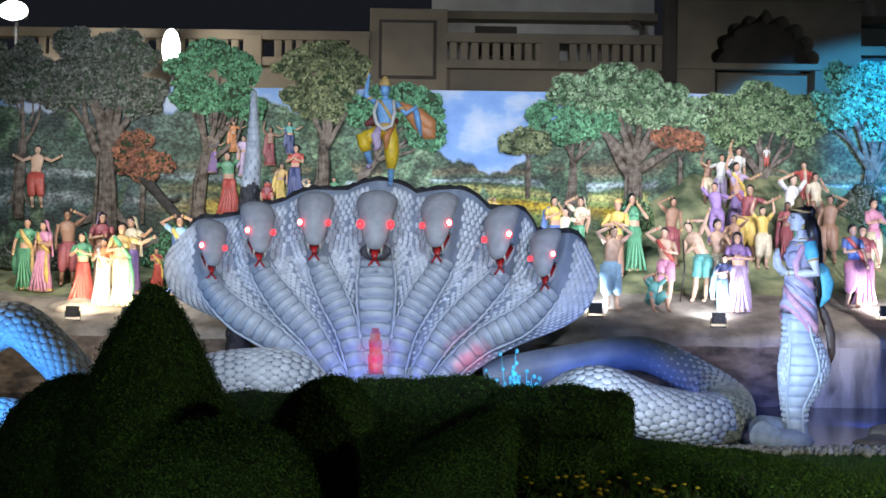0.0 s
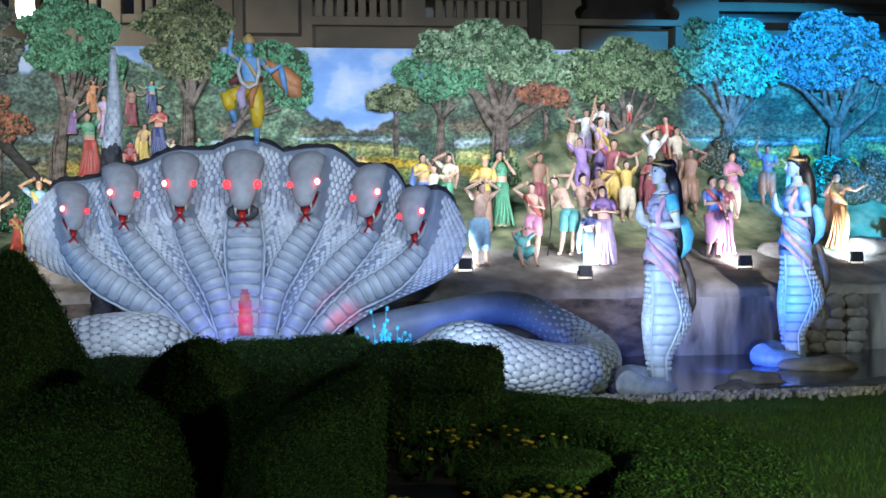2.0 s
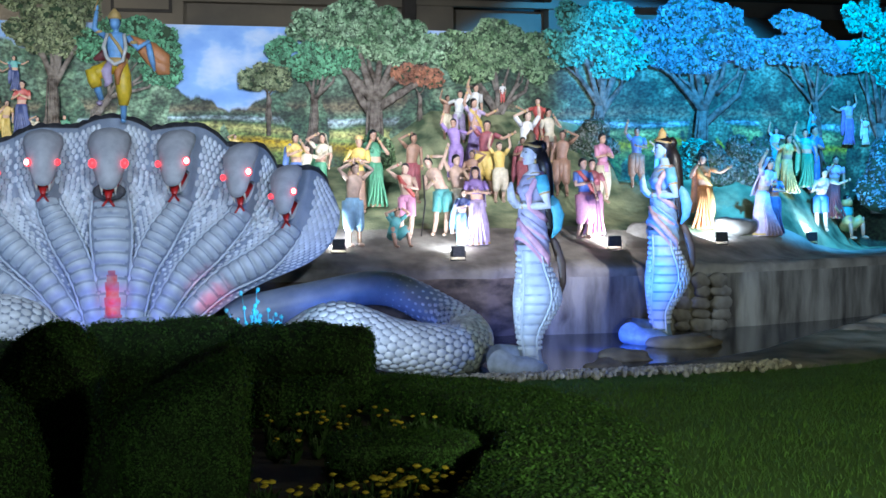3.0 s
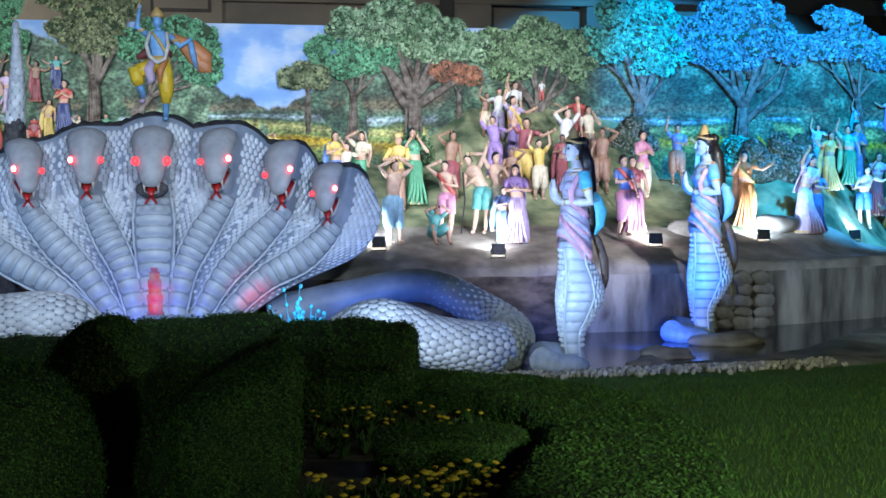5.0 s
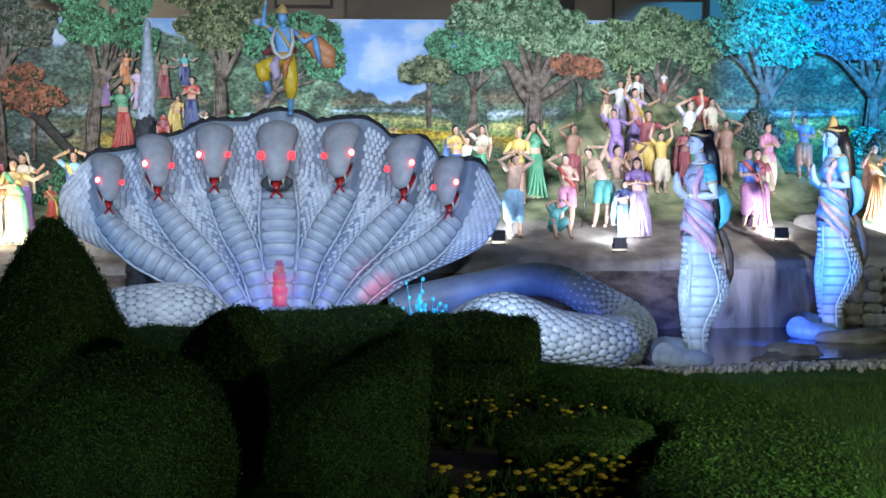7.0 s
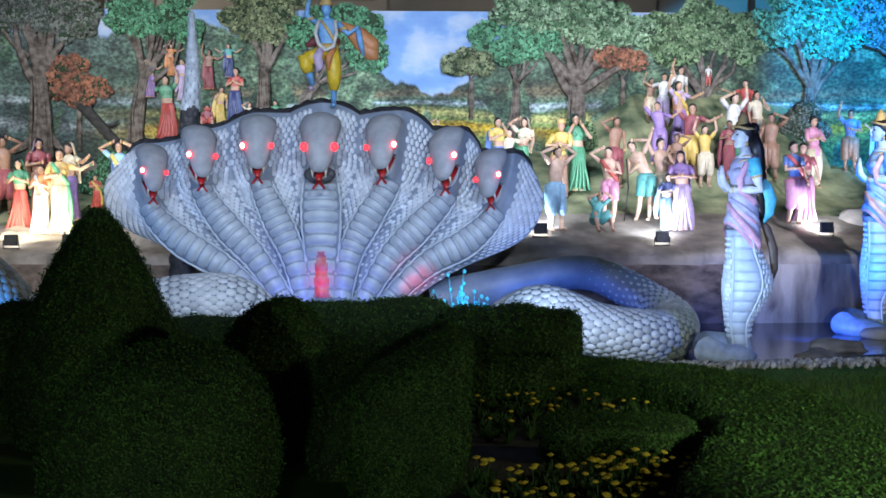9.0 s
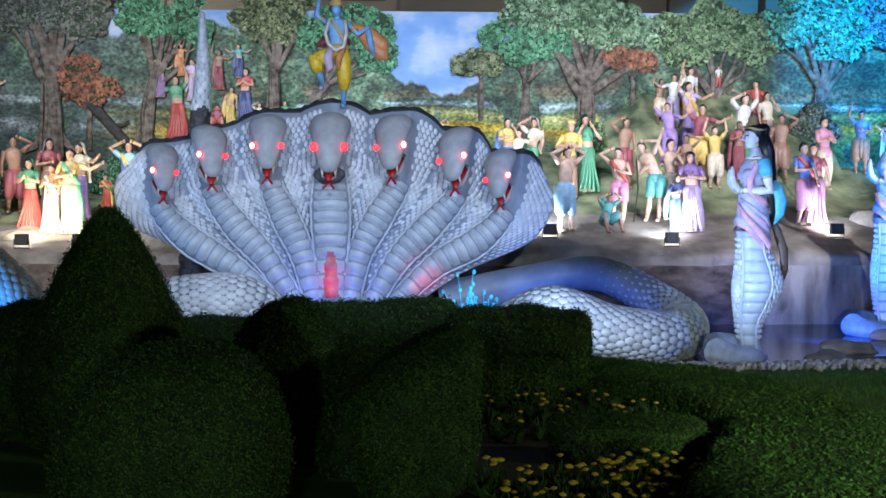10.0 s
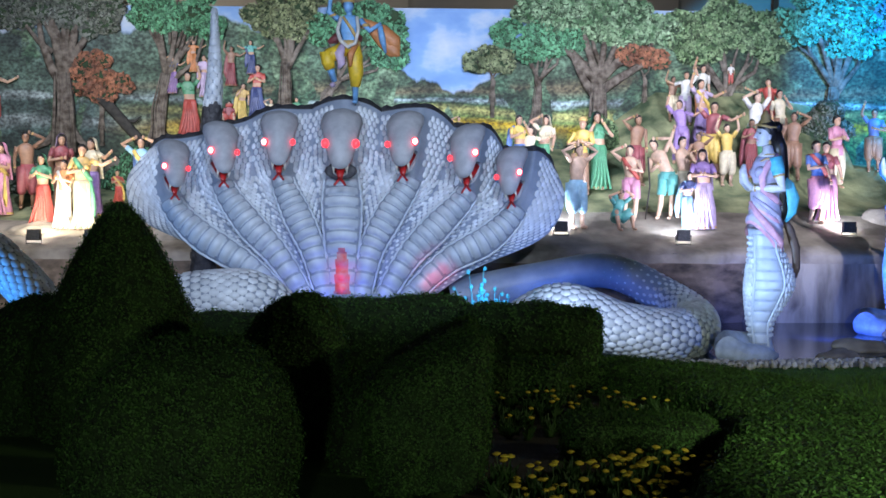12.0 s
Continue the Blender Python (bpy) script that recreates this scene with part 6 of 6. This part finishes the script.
figure(15.15, 30.12, 3.34, 1.10, SKYB, SKYB, "sari", ("up","out"), yaw=-12, flat=0.3,
       label="small painted woman in blue on the wall")


# ---- pond bank, stones, plants ----
rng = np.random.default_rng(9)
ico = bmesh.new()
bmesh.ops.create_icosphere(ico, subdivisions=1, radius=1)
base = np.array([v.co[:] for v in ico.verts])
tris = np.array([[v.index for v in f.verts] for f in ico.faces])
ico.free()
pv, pf = [], []
for i in range(2300):
    x = -6 + 15.5 * rng.random()
    d = rng.normal(0, 0.22)
    r = 0.025 + 0.03 * rng.random()
    turn = np.array(Euler(rng.random(3) * 6).to_matrix())
    pv.append((base * (r * 1.3, r, r * 0.75)) @ turn.T + (x, bank_y(x) + 0.05 + d, max(0.0, 0.1 - 0.12 * max(0, d))))
    pf.append(tris + i * len(base))
me = bpy.data.meshes.new("pebble_bank")
me.from_pydata(np.concatenate(pv).tolist(), [], np.concatenate(pf).tolist())
me.materials.append(PEBBLE)
tagged(new("pebble_bank", me), "pale pebbles heaped along the pond's edge", "pebbles", kind="stuff")
bm = bmesh.new()
xs2 = [-12 + 0.3 * i for i in range(110)]
grid_faces(bm, [[(x, bank_y(x) + (bank_far(x) - bank_y(x)) * o, h + 0.05 * noise.noise((x * 1.5, o * 3, 0))) for x in xs2] for o, h in ((-0.3, 0.0), (-0.15, 0.07), (0.1, 0.1), (0.35, 0.07), (0.6, 0.09), (0.85, 0.09), (1.0, 0.0), (1.15, -0.4))])
tagged(done("bank", bm, BANKM), "rough stone edge between the lawn and the pond", "bank", kind="structure")


def stone(x, y, z, rx, ry, rz, seed, label="rounded grey boulder", material=None, name="boulder"):
    bm = bmesh.new()
    bmesh.ops.create_icosphere(bm, subdivisions=3, radius=1)
    for v in bm.verts:
        w = 1 + 0.28 * noise.noise(v.co * 1.3 + Vector((seed, 0, 0))) + 0.12 * noise.noise(v.co * 3.5 + Vector((0, seed, 0)))
        v.co = Vector((v.co.x * rx, v.co.y * ry, v.co.z * rz)) * w
    for f in bm.faces:
        f.smooth = True
    return tagged(done(name, bm, material or ROCK, (x, y, z)), label, "rock")


for i in range(16):
    stone(10.0 + 0.42 * (i % 3) + 0.1 * rng.random(), 24.08 - 0.05 * rng.random(), 0.05 + 0.23 * (i // 3), 0.15 + 0.1 * rng.random(), 0.16, 0.1 + 0.08 * rng.random(), i, "pale fieldstone piled against the pond wall")
stone(6.6, 18.9, 0.0, 0.3, 0.25, 0.16, 31, "pale boulder at the water's edge")
stone(7.4, 20.2, 0.0, 0.5, 0.35, 0.14, 32, "dark flat boulder in the pond")
stone(9.15, 21.75, 0.0, 0.7, 0.45, 0.17, 33, "flat boulder round the foot of a serpent woman")
stone(14.6, 23.6, 0.05, 0.8, 0.4, 0.16, 34, "worn stone on the bank")
stone(13.2, 22.5, 0.05, 0.5, 0.3, 0.13, 35, "worn stone on the bank")
stone(-7.6, 25.9, 1.55, 0.6, 0.4, 0.22, 36, "brown rock on the stage edge")
stone(-9.4, 26.2, 1.55, 0.8, 0.5, 0.3, 37, "brown rock on the stage edge")
stone(-4.6, 25.2, 1.4, 0.7, 0.4, 0.25, 38, "brown rock on the stage edge")
stone(10.3, 26.2, 1.85, 0.7, 0.5, 0.35, 39, "grey rock behind a serpent woman")
stone(12.6, 27.2, 1.95, 0.6, 0.4, 0.25, 40, "grey rock on the stage")
for i in range(8):
    stone(-6.9 + 0.36 * (i % 4) + 0.1 * rng.random(), 29.7, 2.6 + 0.3 * (i // 4), 0.24, 0.2, 0.2, 60 + i, "brown stone of a rough pile under the wall")

BLUEPLANT = mat("pale_plant", (0.25, 0.6, 0.7), 0.5, (0.15, 0.45, 0.6), 6)


def sprig(x, y, z, h, seed):
    bm = bmesh.new()
    r = np.random.default_rng(seed)
    for i in range(7):
        a = r.normal(0, 0.12)
        p = [(0.05 * r.normal(), 0, 0), (a * 0.5, 0.02, h * 0.5), (a + 0.03 * r.normal(), 0, h * (0.7 + 0.3 * r.random()))]
        tube(bm, p, [0.012, 0.012, 0.006], 0, 5)
        for k in range(4):
            q = Vector(p[1]).lerp(Vector(p[2]), k / 3)
            ball(bm, q + Vector((0.03 * r.normal(), 0, 0.02)), (0.03, 0.02, 0.035), 0, 6, 4)
    tagged(done("water_plant", bm, BLUEPLANT, (x, y, z)), "pale blue-lit leafy plant at the pond's edge", "plant")


sprig(0.98, 17.3, 0.1, 1.4, 1)
sprig(1.25, 17.35, 0.1, 1.2, 2)

# ---- marigold beds ----
STEM = mat("marigold_leaf", (0.05, 0.12, 0.02), 0.6, (0.03, 0.08, 0.015), 5, spread=0.4)


def marigolds(x0, x1, y0, y1, count, seed, bloom=0.5):
    """A bed of low plants; each in flower or not."""
    r = np.random.default_rng(seed)
    bm = bmesh.new()
    root = bm.verts.new((0, 0, 0.0))
    for k in range(36):
        a, h = r.random() * 6.28, 0.04 + 0.16 * r.random()
        d = Vector((math.cos(a), math.sin(a), 0)) * (0.03 + 0.07 * r.random())
        s = Vector((-math.sin(a), math.cos(a), 0)) * 0.02
        b = Vector((0, 0, h))
        bm.faces.new((root, bm.verts.new(b * 0.7 + d * 0.5 + s), bm.verts.new(b + d), bm.verts.new(b * 0.7 + d * 0.5 - s)))
    bm.faces.new((root, bm.verts.new((0.004, 0, 0.25)), bm.verts.new((-0.004, 0, 0.25))))
    leaf = bpy.data.meshes.new("marigold")
    bm.to_mesh(leaf)
    bm.free()
    leaf.materials.append(STEM)
    bm = bmesh.new()
    rings = []
    for rad, zz in ((0.006, -0.012), (0.024, 0.0), (0.03, 0.006), (0.024, 0.012), (0.021, 0.01), (0.014, 0.018), (0.004, 0.019)):
        rings.append([(rad * (1 + 0.14 * math.cos(7 * t)) * math.cos(t), rad * (1 + 0.14 * math.cos(7 * t)) * math.sin(t), 0.25 + zz) for t in [2 * math.pi * q / 21 for q in range(21)]])
    loft(bm, rings, 0)
    flower = bpy.data.meshes.new("bloom")
    bm.to_mesh(flower)
    bm.free()
    flower.materials.append(MARI)
    for i in range(count):
        x, y = x0 + (x1 - x0) * r.random(), y0 + (y1 - y0) * r.random()
        ob = new("marigold", leaf)
        ob.matrix_world = Matrix.LocRotScale((x, y, ground_z(x, y) - 0.01), Euler((0.15 * r.normal(), 0.15 * r.normal(), r.random() * 6)), [0.65 + 0.4 * r.random()] * 3)
        flowering = r.random() < bloom
        tagged(ob, "low yellow marigold in bloom in the garden bed" if flowering else "low leafy marigold plant not in bloom", "flower", "marigolds in the bed")
        if flowering:
            new("bloom", flower).parent = ob


marigolds(0.5, 1.75, 6.6, 8.6, 190, 71, 0.45)
marigolds(1.4, 2.1, 7.4, 8.8, 60, 73, 0.75)
marigolds(0.8, 2.5, 10.5, 12.8, 110, 72, 0.3)
